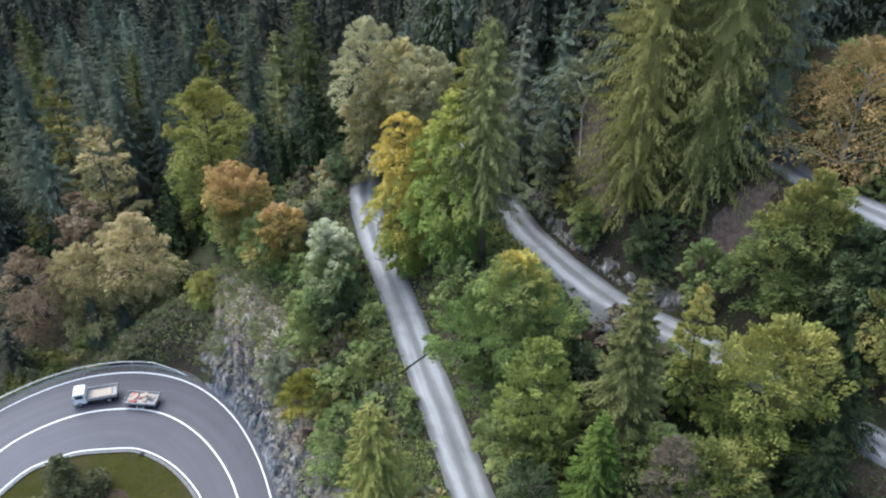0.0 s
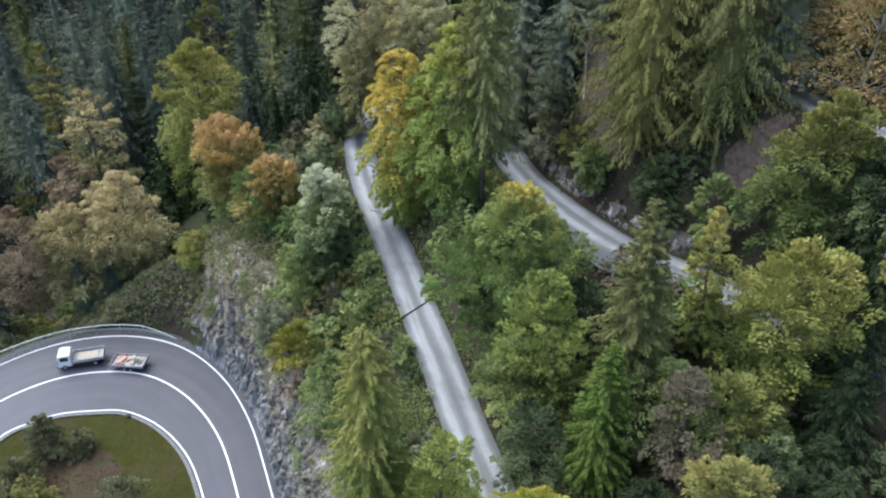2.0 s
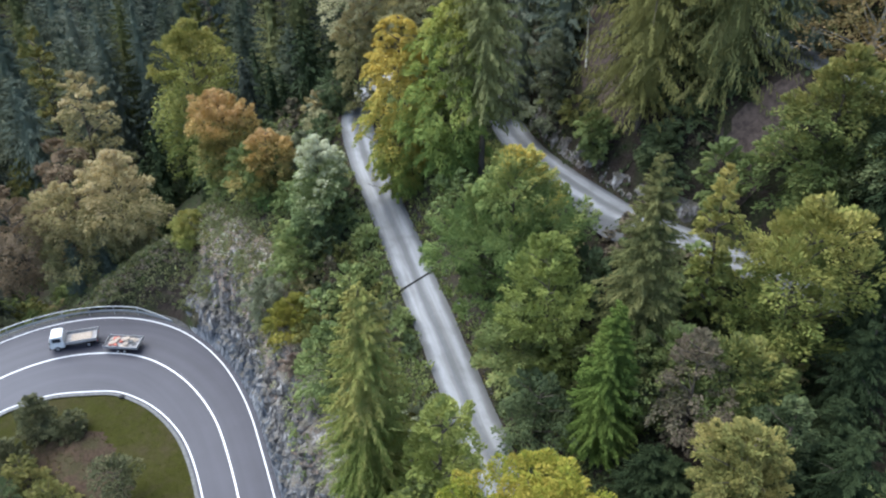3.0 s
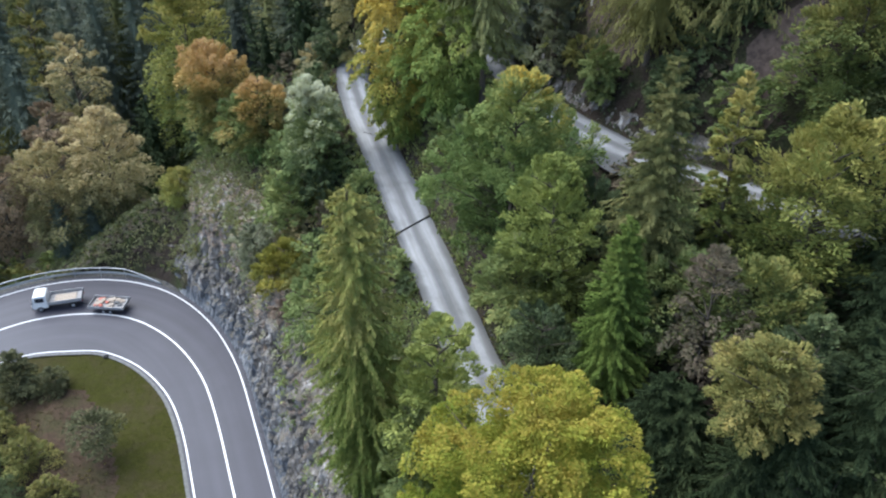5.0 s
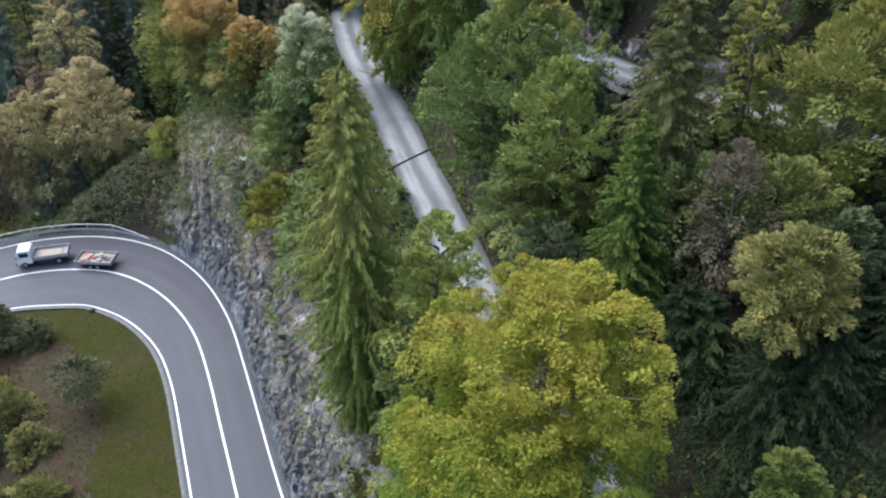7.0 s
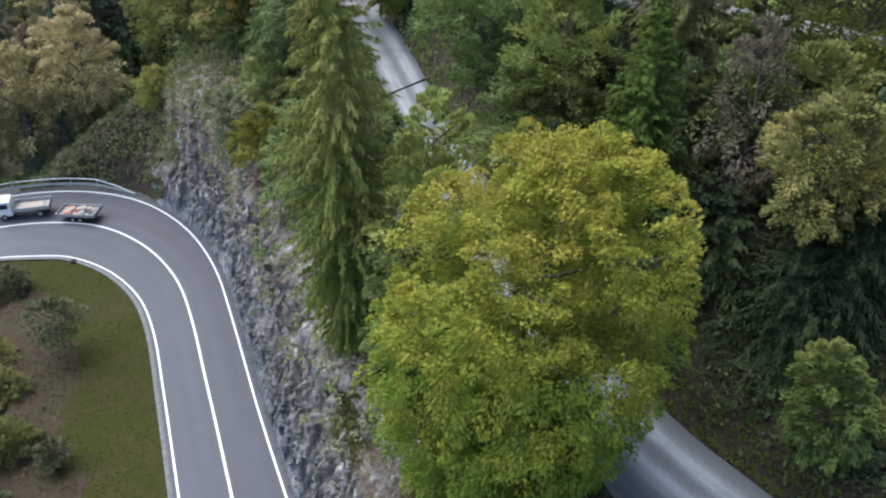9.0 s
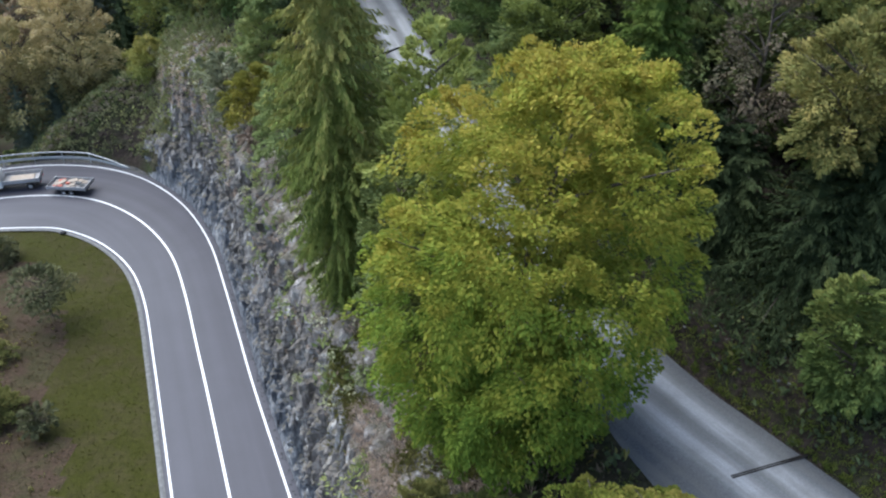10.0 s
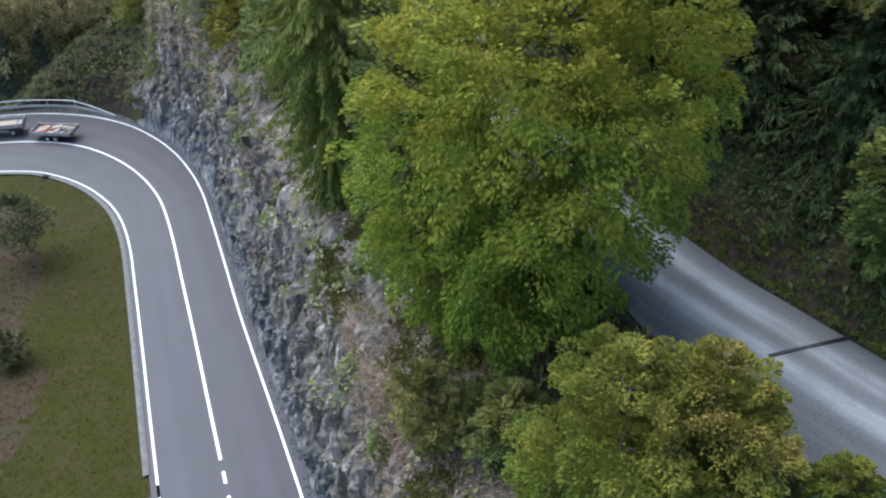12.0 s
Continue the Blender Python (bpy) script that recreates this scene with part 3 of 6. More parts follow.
lawn = (flat < 0) & (-flat - fwi < 6.1 + 1.6 * ripple(fc[:, 0], fc[:, 1], 4, 11) + 0.7 * ripple(fc[:, 0], fc[:, 1], 1.0, 12)) & (fc[:, 0] > -60) & (fc[:, 1] > -10)
verge = (flat > 0) & (flat < fwo + 2.4) & (np.abs(fc[:, 0] + 20) < 60)
island = (flat < 0) & (fc[:, 0] > -60) & (fc[:, 1] > -10) & ~lawn
bare = ~open_hill(fc[:, 0], fc[:, 1])
ground_mesh.polygons.foreach_set("material_index", np.where(bare, 4, np.where(verge, 2, np.where(island, 3, lawn))).astype(np.int32))
ground = tagged(put("ground", ground_mesh), "wooded hillside floor with moss, leaf litter and mown verge grass", "ground", kind="structure")

road = tagged(put("road", ribbon("road", ROAD, -ROAD[:, 3] - 0.35, ROAD[:, 4] + 0.55, 0.0, (ASPHALT,), 10)),
              "smooth grey asphalt hairpin road", "road", kind="structure")
LINE_W = 0.13
put("edge_line", ribbon("edge_line", ROAD[55:], -ROAD[55:, 3] - LINE_W / 2, -ROAD[55:, 3] + LINE_W / 2, 0.006, (PAINT,), 2), road)
put("edge_line", ribbon("edge_line", ROAD, ROAD[:, 4] - LINE_W / 2, ROAD[:, 4] + LINE_W / 2, 0.006, (PAINT,), 2), road)
road_s = np.arange(len(ROAD)) * 0.4


def road_piece(first, last, left, right, name):
    piece = ROAD[first:last]
    put(name, ribbon(name, piece, left[first:last] if hasattr(left, "__len__") else left, right[first:last] if hasattr(right, "__len__") else right, 0.006, (PAINT,), 2), road)


START = int(nearest(ROAD, [-10.75], [25.7])[0][0])
road_piece(START, len(ROAD), -0.08, 0.08, "centre_line")
EDGE = int(nearest(ROAD, [-13.6], [24.6])[0][0])
for k in range(16):
    a = START - k * 4
    if a > 4:
        road_piece(a - 4, a - 1, -0.08, 0.08, "centre_dash")
for k in range(10):
    a = EDGE - 2 - k * 5
    if a > 3:
        road_piece(a - 2, a + 1, -ROAD[:, 3] - LINE_W / 2, -ROAD[:, 3] + LINE_W / 2, "edge_dash")
# a flat gutter of concrete along the inner edge
kerb = ribbon("gutter", ROAD[EDGE:], -ROAD[EDGE:, 3] - 0.62, -ROAD[EDGE:, 3] - 0.30, 0.03, (CONCRETE,), 4, crown=0.03)
tagged(put("gutter", kerb), "pale concrete gutter strip beside the grass verge", "kerb", kind="structure")

# a paved side entry at the foot of the straight, and the iron gully in the bend
entry = spline([(-11.2, 21.8, -0.012), (-16, 19.6, -0.05), (-22, 16, -0.2), (-30, 10, -0.6)])
tagged(put("side_entry", ribbon("side_entry", entry, -2.6, 2.2, 0.0, (ASPHALT,), 6)), "worn asphalt side entry joining the road", "road", kind="structure")
gully = new("drain_grate")
gully.matrix_world = pose(-34.20, 56.48, 0.31, 0, 0, 20)
part("frame", box(bmesh.new(), -0.28, 0.28, -0.2, 0.2, 0.0, 0.07, 0.015), GRATE, gully)
for k in range(5):
    part("bar", box(bmesh.new(), -0.22, 0.22, -0.17 + 0.075 * k, -0.13 + 0.075 * k, 0.07, 0.095, 0.006), GRATE, gully)
tagged(gully, "small black iron drain grate at the inner road edge", "drain")

for line, words in ((TRACK, "pale gravel forest track with two worn wheel lanes"), (TRACK_UP, "pale gravel track on the upper hillside")):
    half = HALF if line is TRACK else TRACK_W
    w = half + 0.12 * ripple(line[:, 0], line[:, 1], 4.0, 21)
    w2 = half + 0.12 * ripple(line[:, 0], line[:, 1], 4.0, 22)
    if line is TRACK:
        i, _ = nearest(TRACK, [13.5], [49.6])
        bay = np.exp(-((np.arange(len(line)) - i[0]) / 11.0) ** 2)
        w2 = w2 + 2.2 * bay
        w = w + SHOULDER
    tagged(put("track", ribbon("track", line, -w, w2, 0.02, (GRAVEL,), 12, 0.05, 0.02, 5)), words, "track", kind="structure")


def channel(x0, y0, x1, y1):
    """A timber drain laid aslant across the track: two boards with a slot between them."""
    p, q = Vector((x0, y0, 0)), Vector((x1, y1, 0))
    i, _ = nearest(TRACK, [x0, x1], [y0, y1])
    p.z, q.z = TRACK[i[0], 2] + 0.05, TRACK[i[1], 2] + 0.05
    d = q - p
    top = new("water_bar")
    top.matrix_world = Matrix.Translation((p + q) / 2) @ d.to_track_quat("X", "Z").to_matrix().to_4x4()
    half = d.length / 2
    for y in (-0.042, 0.042):
        part("board", box(bmesh.new(), -half, half, y - 0.022, y + 0.022, -0.12, 0.045, 0.01), WOOD, top)
    part("bed", box(bmesh.new(), -half, half, -0.02, 0.02, -0.12, 0.0), WOOD, top)
    return tagged(top, "dark timber drain channel laid aslant across the gravel track", "drain", "water bars of the track")


for bar in WATER_BARS:
    channel(*bar)

# ---- the rock cut above the road ----
first, last = int(nearest(ROAD, [0], [2])[0][0]), int(nearest(ROAD, [-43.0], [62.3])[0][0])
cut = spline(np.column_stack([ROAD[first:last, :2], ROAD[first:last, 2] + ROAD[first:last, 5] * ROAD[first:last, 4], ROAD[first:last, 3:5]]), 0.16)
cr = sides(cut)
steep = 5.8 - 4.0 * smooth((-27 - cut[:, 0]) / 8)
base = (0.55 + 0.9 * smooth((-31.5 - cut[:, 0]) / 3))[:, None]
offs = np.arange(0, 16, 0.05)
cx = cut[:, 0, None] + cr[:, 0, None] * (cut[:, 4, None] + base + offs)
cy = cut[:, 1, None] + cr[:, 1, None] * (cut[:, 4, None] + base + offs)
hz = hillside(cx, cy) - cut[:, 2, None]
lip = np.argmax(hz < steep[:, None] * offs[None, :] + 0.2, axis=1)
lip = offs[np.where(lip == 0, 1, lip)]
lip = np.convolve(np.pad(lip, 12, mode="edge"), np.ones(25) / 25, "valid")
NV, NE = 100, 30
t = np.linspace(0, 1, NV)
d = lip[:, None] * t
z = steep[:, None] * d
along = np.arange(len(cut))[:, None] * 0.16 + 0 * d
lean = along + 0.2 * z
warp = 1.2 * ripple(along, z, 3.0, 30, 3)
slab = np.abs(ripple(lean * 1.2 + 0.6 * warp, z * 0.14 + 0.5 * warp, 1.0, 31, 3))
block = ripple(along + 0.6 * warp, z * 0.25, 1.8, 32, 4)
chunk = ripple(along + 0.25 * z + 0.3 * warp, z * 0.3 + warp, 0.8, 38, 3)
crack = np.abs(ripple(along + 0.15 * z, z * 0.4 + warp, 0.5, 33, 3))
push = (0.5 * block - 0.75 * (1 - slab) ** 4 + 0.28 * crack + 0.3 * np.round(chunk * 3) / 3) * smooth(t * 6) + 0.55 * smooth(t * 4) * ripple(along, z, 7, 34)
ledges = 0.3 * np.round(2.5 * ripple(along + z, z * 1.8, 2.0, 35, 3)) / 2.5
calm = np.clip((steep - 0.9) / 3, 0.25, 1)[:, None]
dd = d - calm * (push + ledges * smooth(t * 5) * smooth((1 - t) * 5 + 0.3))
dd = np.maximum(dd, -0.12)
ex = np.linspace(0.15, 4.6, NE)
de = lip[:, None] + ex[None, :] - calm * (push + ledges * 0.3)[:, -1:] * np.clip(1 - ex / 1.5, 0, 1)[None, :]
off_all = np.concatenate([dd, de], 1) + cut[:, 4, None] + base
xx, yy = cut[:, 0, None] + cr[:, 0, None] * off_all, cut[:, 1, None] + cr[:, 1, None] * off_all
# bare knobs of rock stand out of the turf behind the lip
knob = ripple(xx[:, NV:], yy[:, NV:], 1.5, 39, 4)
ze = hillside(xx[:, NV:], yy[:, NV:]) + 0.1 + (0.25 * ripple(xx[:, NV:], yy[:, NV:], 0.9, 36) + 1.1 * np.maximum(0, knob - 0.1)) * (1 - ex / 4.6)[None, :] - 0.8 * smooth((ex - 3.2) / 1.2)[None, :]
ztop = z[:, -1:] + cut[:, 2, None]
ze = np.where(ex[None, :] < 0.8, ztop * (1 - ex / 0.8)[None, :] + ze * (ex / 0.8)[None, :], ze)
zz = np.concatenate([z + cut[:, 2, None] - 0.1 + 0.25 * ripple(along * 2, z * 2, 1.0, 37) * smooth(t * 5), ze], 1)
rock_mesh = mesh_of("rock_face", np.stack([xx, yy, zz], 2).reshape(-1, 3), grid_faces(len(cut), NV + NE)[:, ::-1], (ROCK, FLOOR), False)
rows = np.broadcast_to(np.arange(NV + NE), xx.shape)
earth = (cut[:, 0, None] < -32.8 + 2.5 * ripple(np.arange(len(cut))[:, None] * 0.16 + 0 * xx, rows * 0.12, 1.6, 40))[:-1, :-1].ravel()
rock_mesh.polygons.foreach_set("material_index", earth.astype(np.int32))
tagged(put("rock_face", rock_mesh), "steep fissured grey rock cutting beside the road", "rock face", kind="structure")
CUT_X, CUT_Y, CUT_Z = xx, yy, zz

# low rock steps above the upper track leg
ua, ub = int(nearest(TRACK, [6.4], [70])[0][0]), int(nearest(TRACK, [19], [48.3])[0][0])
ul = spline(TRACK[ua:ub], 0.16)
ur = sides(ul)
t = np.linspace(0, 1, 26)
al = np.arange(len(ul))[:, None] * 0.16 + 0 * t[None, :]
top_h = 2.3 + 0.7 * ripple(al, al, 5, 41) 
hh = top_h * t[None, :]
uo = -(TRACK_W + 0.45 + hh * 0.45 - 0.45 * ripple(al, hh, 1.0, 42, 4) * smooth(t * 4)[None, :] + 0.9 * smooth((t - 0.75) * 4)[None, :])
ux, uy = ul[:, 0, None] + ur[:, 0, None] * uo, ul[:, 1, None] + ur[:, 1, None] * uo
um = mesh_of("rock_bank", np.stack([ux, uy, ul[:, 2, None] - 0.15 + hh + 0 * ux], 2).reshape(-1, 3), grid_faces(len(ul), 26), (ROCK,), False)
tagged(put("rock_bank", um), "low dark rock bank above the gravel track", "rock face", kind="structure")


# ---- guard rail on the outside of the bend ----
def guard_rail():
    top = new("guard_rail")
    a, b = int(nearest(ROAD, [-34.3], [62.6])[0][0]), int(nearest(ROAD, [-53], [47])[0][0])
    line = ROAD[a:b + 30]
    r = sides(line)
    n = len(line)
    out = line[:, 4] + 0.75
    prof = [(-0.04, 0.15), (0.03, 0.10), (-0.04, 0.03), (-0.04, -0.03), (0.03, -0.10), (-0.04, -0.15)]
    fall = np.clip(np.arange(n) / 8.0, 0, 1) * 0.5 + 0.05
    for z, p in ((0.0, prof), (0.58, [(-0.05, 0.05), (0.05, 0.05), (0.05, -0.05), (-0.05, -0.05), (-0.05, 0.05)])):
        v = [[line[i, 0] + r[i, 0] * (out[i] + o), line[i, 1] + r[i, 1] * (out[i] + o), line[i, 2] + line[i, 5] * line[i, 4] + (fall[i] + z * fall[i] / 0.55) + q] for i in range(n) for o, q in p]
        ob = put("rail", mesh_of("rail", v, grid_faces(n, len(p)), (ZINC,)), top)
        solid = ob.modifiers.new("thickness", "SOLIDIFY")
        solid.thickness = 0.006
    post = box(bmesh.new(), -0.05, 0.05, -0.04, 0.04, -0.5, 1.13, 0.01)
    me = bpy.data.meshes.new("post")
    post.to_mesh(me)
    post.free()
    me.materials.append(ZINC)
    for i in range(8, n, 5):
        ob = put("post", me, top)
        ob.matrix_world = Matrix.Translation((line[i, 0] + r[i, 0] * (out[i] + 0.1), line[i, 1] + r[i, 1] * (out[i] + 0.1), line[i, 2] + line[i, 5] * line[i, 4])) @ pose(0, 0, 0, 0, 0, math.degrees(math.atan2(r[i, 1], r[i, 0])))
    return tagged(top, "galvanised double guard rail on steel posts along the bend", "guard rail")


guard_rail()


# ---- trees ----
def unit(v):
    return v / np.maximum(np.linalg.norm(v, axis=-1, keepdims=True), 1e-6)


def spray(g, origin, way, length, width, per, leaf, broad, droop=0.25, thick=0.12, messy=0.6, hang=0.0, splay=0.7):
    """Leaves set along flat, drooping twigs: arrays of origins, directions, lengths and widths."""
    n = len(origin)
    up = np.array([0, 0, 1.0])
    way = unit(way)
    side = unit(np.cross(way, up) + 1e-4)
    nrm = np.cross(side, way)
    t = g.random((n, per)) ** 0.75
    s = g.uniform(-1, 1, (n, per))
    taper = np.sin(np.pi * (0.18 + 0.8 * t)) ** 0.8
    L, W = length[:, None], width[:, None]
    p = (origin[:, None] + way[:, None] * (t * L)[..., None] + side[:, None] * (s * W * taper)[..., None]
         + nrm[:, None] * (g.normal(0, thick, (n, per)) * L)[..., None])
    p[..., 2] -= droop * L * t ** 2 + 0.3 * droop * W * s ** 2
    dirn = unit(way[:, None] * 0.8 + side[:, None] * (np.sign(s) * splay)[..., None] + g.normal(0, 0.5 * splay, (n, per, 3)) - up * hang)
    nn = unit(nrm[:, None] + g.normal(0, messy, (n, per, 3)))
    ls = unit(np.cross(nn, dirn))
    nn = np.cross(dirn, ls)
    size = leaf * g.uniform(0.65, 1.35, (n, per, 1))
    a, b = dirn * size * 0.5, ls * size * broad * 0.5
    v = np.stack([p - a, p + b - 0.1 * a + nn * size * 0.1, p + a, p - b - 0.1 * a + nn * size * 0.1], 2)
    return v.reshape(-1, 3)


def leaf_mesh(name, v, mat):
    return mesh_of(name, v, np.arange(len(v)).reshape(-1, 4), (mat,), False)


def tubes(paths):
    """Tapered round limbs: (points, radii, sides)."""
    vs, fs, base = [], [], 0
    for pts, radii, n in paths:
        pts = np.asarray(pts, float)
        d = unit(np.gradient(pts, axis=0))
        e = unit(np.cross(d, [0.31, 0.87, 0.12]))
        f = np.cross(d, e)
        a = np.linspace(0, 2 * np.pi, n, endpoint=False)
        ring = pts[:, None] + np.asarray(radii)[:, None, None] * (np.cos(a)[None, :, None] * e[:, None] + np.sin(a)[None, :, None] * f[:, None])
        vs.append(ring.reshape(-1, 3))
        k = np.arange(len(pts) - 1)[:, None] * n
        j = np.arange(n)[None, :]
        j2 = (j + 1) % n
        fs.append(base + np.stack([k + j, k + j2, k + n + j2, k + n + j], 2).reshape(-1, 4))
        if base:  # the limb grows out of the trunk
            near = int(np.argmin(((vs[0] - pts[0]) ** 2).sum(1)))
            fs.append(np.array([[base, base + 1, near, near - 1 if near else 1]]))
        base += len(pts) * n
    return np.vstack(vs), np.vstack(fs)


def stem(g, h, r, sway=0.25, n=9):
    z = np.linspace(-0.4, h, n)
    w = np.cumsum(g.normal(0, sway / n ** 0.5, (n, 2)), 0) * (z / h)[:, None].clip(0)
    return np.column_stack([w, z]), r * (1 - 0.88 * np.linspace(0, 1, n)) * np.where(z < 0.1, 1.25, 1)


def broadleaf(name, h, R, mat, seed, clumps=90, per=70, leaf=0.3, foot=0.2, peak=0.45, bark=None, tilt=(-15, 65), lobes=0.28, core=0.3, trunk=None, droop=0.3, spread=1.0, gaps=0.0, hang=0.0, blunt=1.0, messy=0.48, wide=0.37, arms=30, ring=5, oval=0.46, lean=0.0, dent=0.3):
    """A leafy tree: trunk with limbs, crown of drooping sprays over a lobed outline."""
    g = np.random.default_rng(seed)
    top = new(name)
    pts, radii = stem(g, h * 0.86, trunk or 0.012 * h + 0.04)
    pts[:, 0] += lean * (pts[:, 2] / (h * 0.86)) ** 2.5
    z0 = h * foot
    boughs = max(6, int(clumps / 11))

    def outline(f):
        p = (1 - f) ** ((1 - peak) * 0.9 * blunt) * (f + 0.06) ** (peak * 0.9)
        return p / ((1 - peak) ** ((1 - peak) * 0.9 * blunt) * (peak + 0.06) ** (peak * 0.9))

    theta = np.arange(clumps) * 2.39996 + g.uniform(0, 6)
    f = np.clip((np.arange(clumps) + 0.5) / clumps + g.normal(0, 0.05, clumps), 0.01, 0.99)
    prof = outline(f)
    out = np.stack([np.cos(theta), np.sin(theta), 0 * f], 1)
    # boughs: the crown bulges round each of them and falls back between them
    tall = (h - z0) / R
    q = np.column_stack([out[:, :2] * prof[:, None], f * tall])
    pick = g.choice(clumps, boughs, replace=False)
    far = np.linalg.norm(q[:, None] - q[None, pick], axis=2)
    own = far.argmin(1)
    gap = np.min(far, axis=1)
    gap = np.minimum(1, gap / np.percentile(gap, 85))
    size = 1 + lobes * 0.55 * g.normal(0, 1, boughs)[own]
    deep = np.where(g.random(clumps) < core, g.uniform(0.3, 0.72, clumps), 1.08 - dent * gap ** 2 + g.normal(0, 0.03, clumps))
    rad = R * prof * np.clip(size, 0.7, 1.25) * deep
    z = z0 + f * (h - z0) - 0.10 * R * gap * (deep > 0.72)
    lx, ly = np.interp(z * 0.92, pts[:, 2], pts[:, 0]), np.interp(z * 0.92, pts[:, 2], pts[:, 1])
    ang = np.radians(tilt[0] + (tilt[1] - tilt[0]) * f ** 1.6 + g.normal(0, 12, clumps))
    way = out * np.cos(ang)[:, None] + np.array([0, 0, 1.0]) * np.sin(ang)[:, None]
    way = unit(way + 0.8 * (q - q[pick][own]) / max(0.1, float(np.percentile(far.min(1), 85))))
    L = spread * (0.56 * R * (0.55 + 0.45 * prof)) * g.uniform(0.7, 1.3, clumps)
    tip = np.column_stack([lx, ly, z]) + out * rad[:, None]
    org = tip - way * L[:, None] * 0.75
    keep = g.random(clumps) >= gaps
    v = spray(g, org[keep], way[keep], L[keep], L[keep] * wide, per, leaf * 0.87 / oval ** 0.5, oval, droop, 0.09, messy, hang, 0.38)
    limbs = [(pts, radii, 8)]
    for k in range(0, clumps, max(1, clumps // arms)):
        s = np.array([np.interp(max(z[k] - rad[k] * 0.7, z0 * 0.7), pts[:, 2], pts[:, 0]), np.interp(max(z[k] - rad[k] * 0.7, z0 * 0.7), pts[:, 2], pts[:, 1]), max(z[k] - rad[k] * 0.7, z0 * 0.7)])
        e = org[k] + way[k] * L[k] * 0.7
        m = (s + e) / 2 + np.array([0, 0, 0.08 * rad[k]]) + g.normal(0, 0.08 * R * 0.3, 3)
        q = np.linspace(0, 1, 6)[:, None]
        limbs.append(((1 - q) ** 2 * s + 2 * q * (1 - q) * m + q ** 2 * e, np.linspace(radii[0] * 0.32, 0.012, 6), ring))
    tv, tf = tubes(limbs)
    put("trunk", mesh_of("trunk", tv, tf, (bark or BARK,)), top)
    put("crown", leaf_mesh("crown", v, mat), top)
    return top


def conifer(name, h, R, mat, seed, branches=150, per=60, leaf=0.3, foot=0.06, slim=0.8, bark=None, sag=-6, rise=35, broad=0.3, droop=0.35, ragged=0.22, waist=0.0, fan=0.3, hang=0.25, arms=30, dense=0.85):
    """A spruce: straight trunk and tiers of arching boughs, each feathered with side twigs."""
    g = np.random.default_rng(seed)
    top = new(name)
    pts, radii = stem(g, h, 0.011 * h + 0.03, 0.1)
    f = np.sort(1 - (1 - (np.arange(branches) + 0.5) / branches) ** 0.8)
    whorls = max(8, int(h * dense))
    f = np.clip(0.85 * np.round(f * whorls) / whorls + 0.15 * f + g.normal(0, 0.004, branches), 0, 0.995)
    ang = np.arange(branches) * 2.39996 + g.normal(0, 0.35, branches)
    L = (R * (1 - f) ** slim * (1 - 0.45 * np.exp(-f * 14)) * (1 - waist * (1 - smooth(f / 0.5))) + 0.25) * np.clip(1 + ragged * g.normal(0, 1, branches), 0.45, 1.5)
    z = h * (foot + (1 - foot) * f)
    tilt = np.radians(sag + (rise - sag) * f ** 1.5 + g.normal(0, 8, branches))
    out = np.stack([np.cos(ang), np.sin(ang), 0 * f], 1)
    way = out * np.cos(tilt)[:, None] + np.array([0, 0, 1.0]) * np.sin(tilt)[:, None]
    org = np.column_stack([0 * z, 0 * z, z])
    twigs = max(5, per // 5)
    each = max(2, per // twigs)
    t = np.clip((np.arange(twigs) + 0.5)[None, :] / twigs + g.uniform(-0.3, 0.3, (branches, twigs)) / twigs, 0.05, 1)
    t = 0.12 + 0.88 * t
    p = org[:, None] + way[:, None] * (t * L[:, None])[..., None]
    p[..., 2] -= droop * L[:, None] * (t ** 1.7 - 0.35 * t ** 4)
    tang = way[:, None] + 0 * p
    tang[..., 2] -= droop * (1.7 * t ** 0.7 - 1.4 * t ** 3)
    side = unit(np.cross(way, [0, 0, 1.0]))[:, None] * np.where(np.arange(twigs) % 2, 1.0, -1.0)[None, :, None]
    tw = unit(tang) * 0.75 + side * (0.85 * (1.1 - t))[..., None] + g.normal(0, 0.12, p.shape)
    tw[..., 2] -= hang
    ln = fan * L[:, None] * (1.25 - 0.85 * t) + 0.12
    v = spray(g, p.reshape(-1, 3), tw.reshape(-1, 3), ln.ravel(), ln.ravel() * 0.16, each, leaf, broad, 0.25, 0.04, 0.3, 0.15, 0.28)
    lead = spray(g, np.array([[0, 0, h - 0.9]]), np.array([[0.02, 0, 1.0]]), np.array([1.1]), np.array([0.16]), 24, leaf * 0.6, broad, 0, 0.04, 0.8)
    # inner cone standing in for twigs, added to block light in the crown
    ca, cz = np.linspace(0, 2 * np.pi, 10), np.linspace(0.03, 0.97, 14)
    cr_ = (0.34 * R * (1 - cz) ** slim * (1 - waist * (1 - smooth(cz / 0.5))) + 0.05)[:, None] * g.uniform(0.7, 1.25, (14, 10))
    cr_[:, -1] = cr_[:, 0]
    inner = np.stack([cr_ * np.cos(ca), cr_ * np.sin(ca), h * (foot + (1 - foot) * cz)[:, None] - 0.25 * cr_], 2).reshape(-1, 3)
    v = np.vstack([v, inner[grid_faces(14, 10)].reshape(-1, 3)])
    limbs = [(pts, radii, 8)]
    for k in range(0, branches, max(1, branches // arms)):
        q = np.linspace(0, 0.8, 5)
        arm = org[k] + way[k] * (q * L[k])[:, None]
        arm[:, 2] -= droop * L[k] * (q ** 1.7 - 0.35 * q ** 4) + 0.03
        limbs.append((arm, np.linspace(0.012 * L[k] + 0.01, 0.008, 5), 4))
    tv, tf = tubes(limbs)
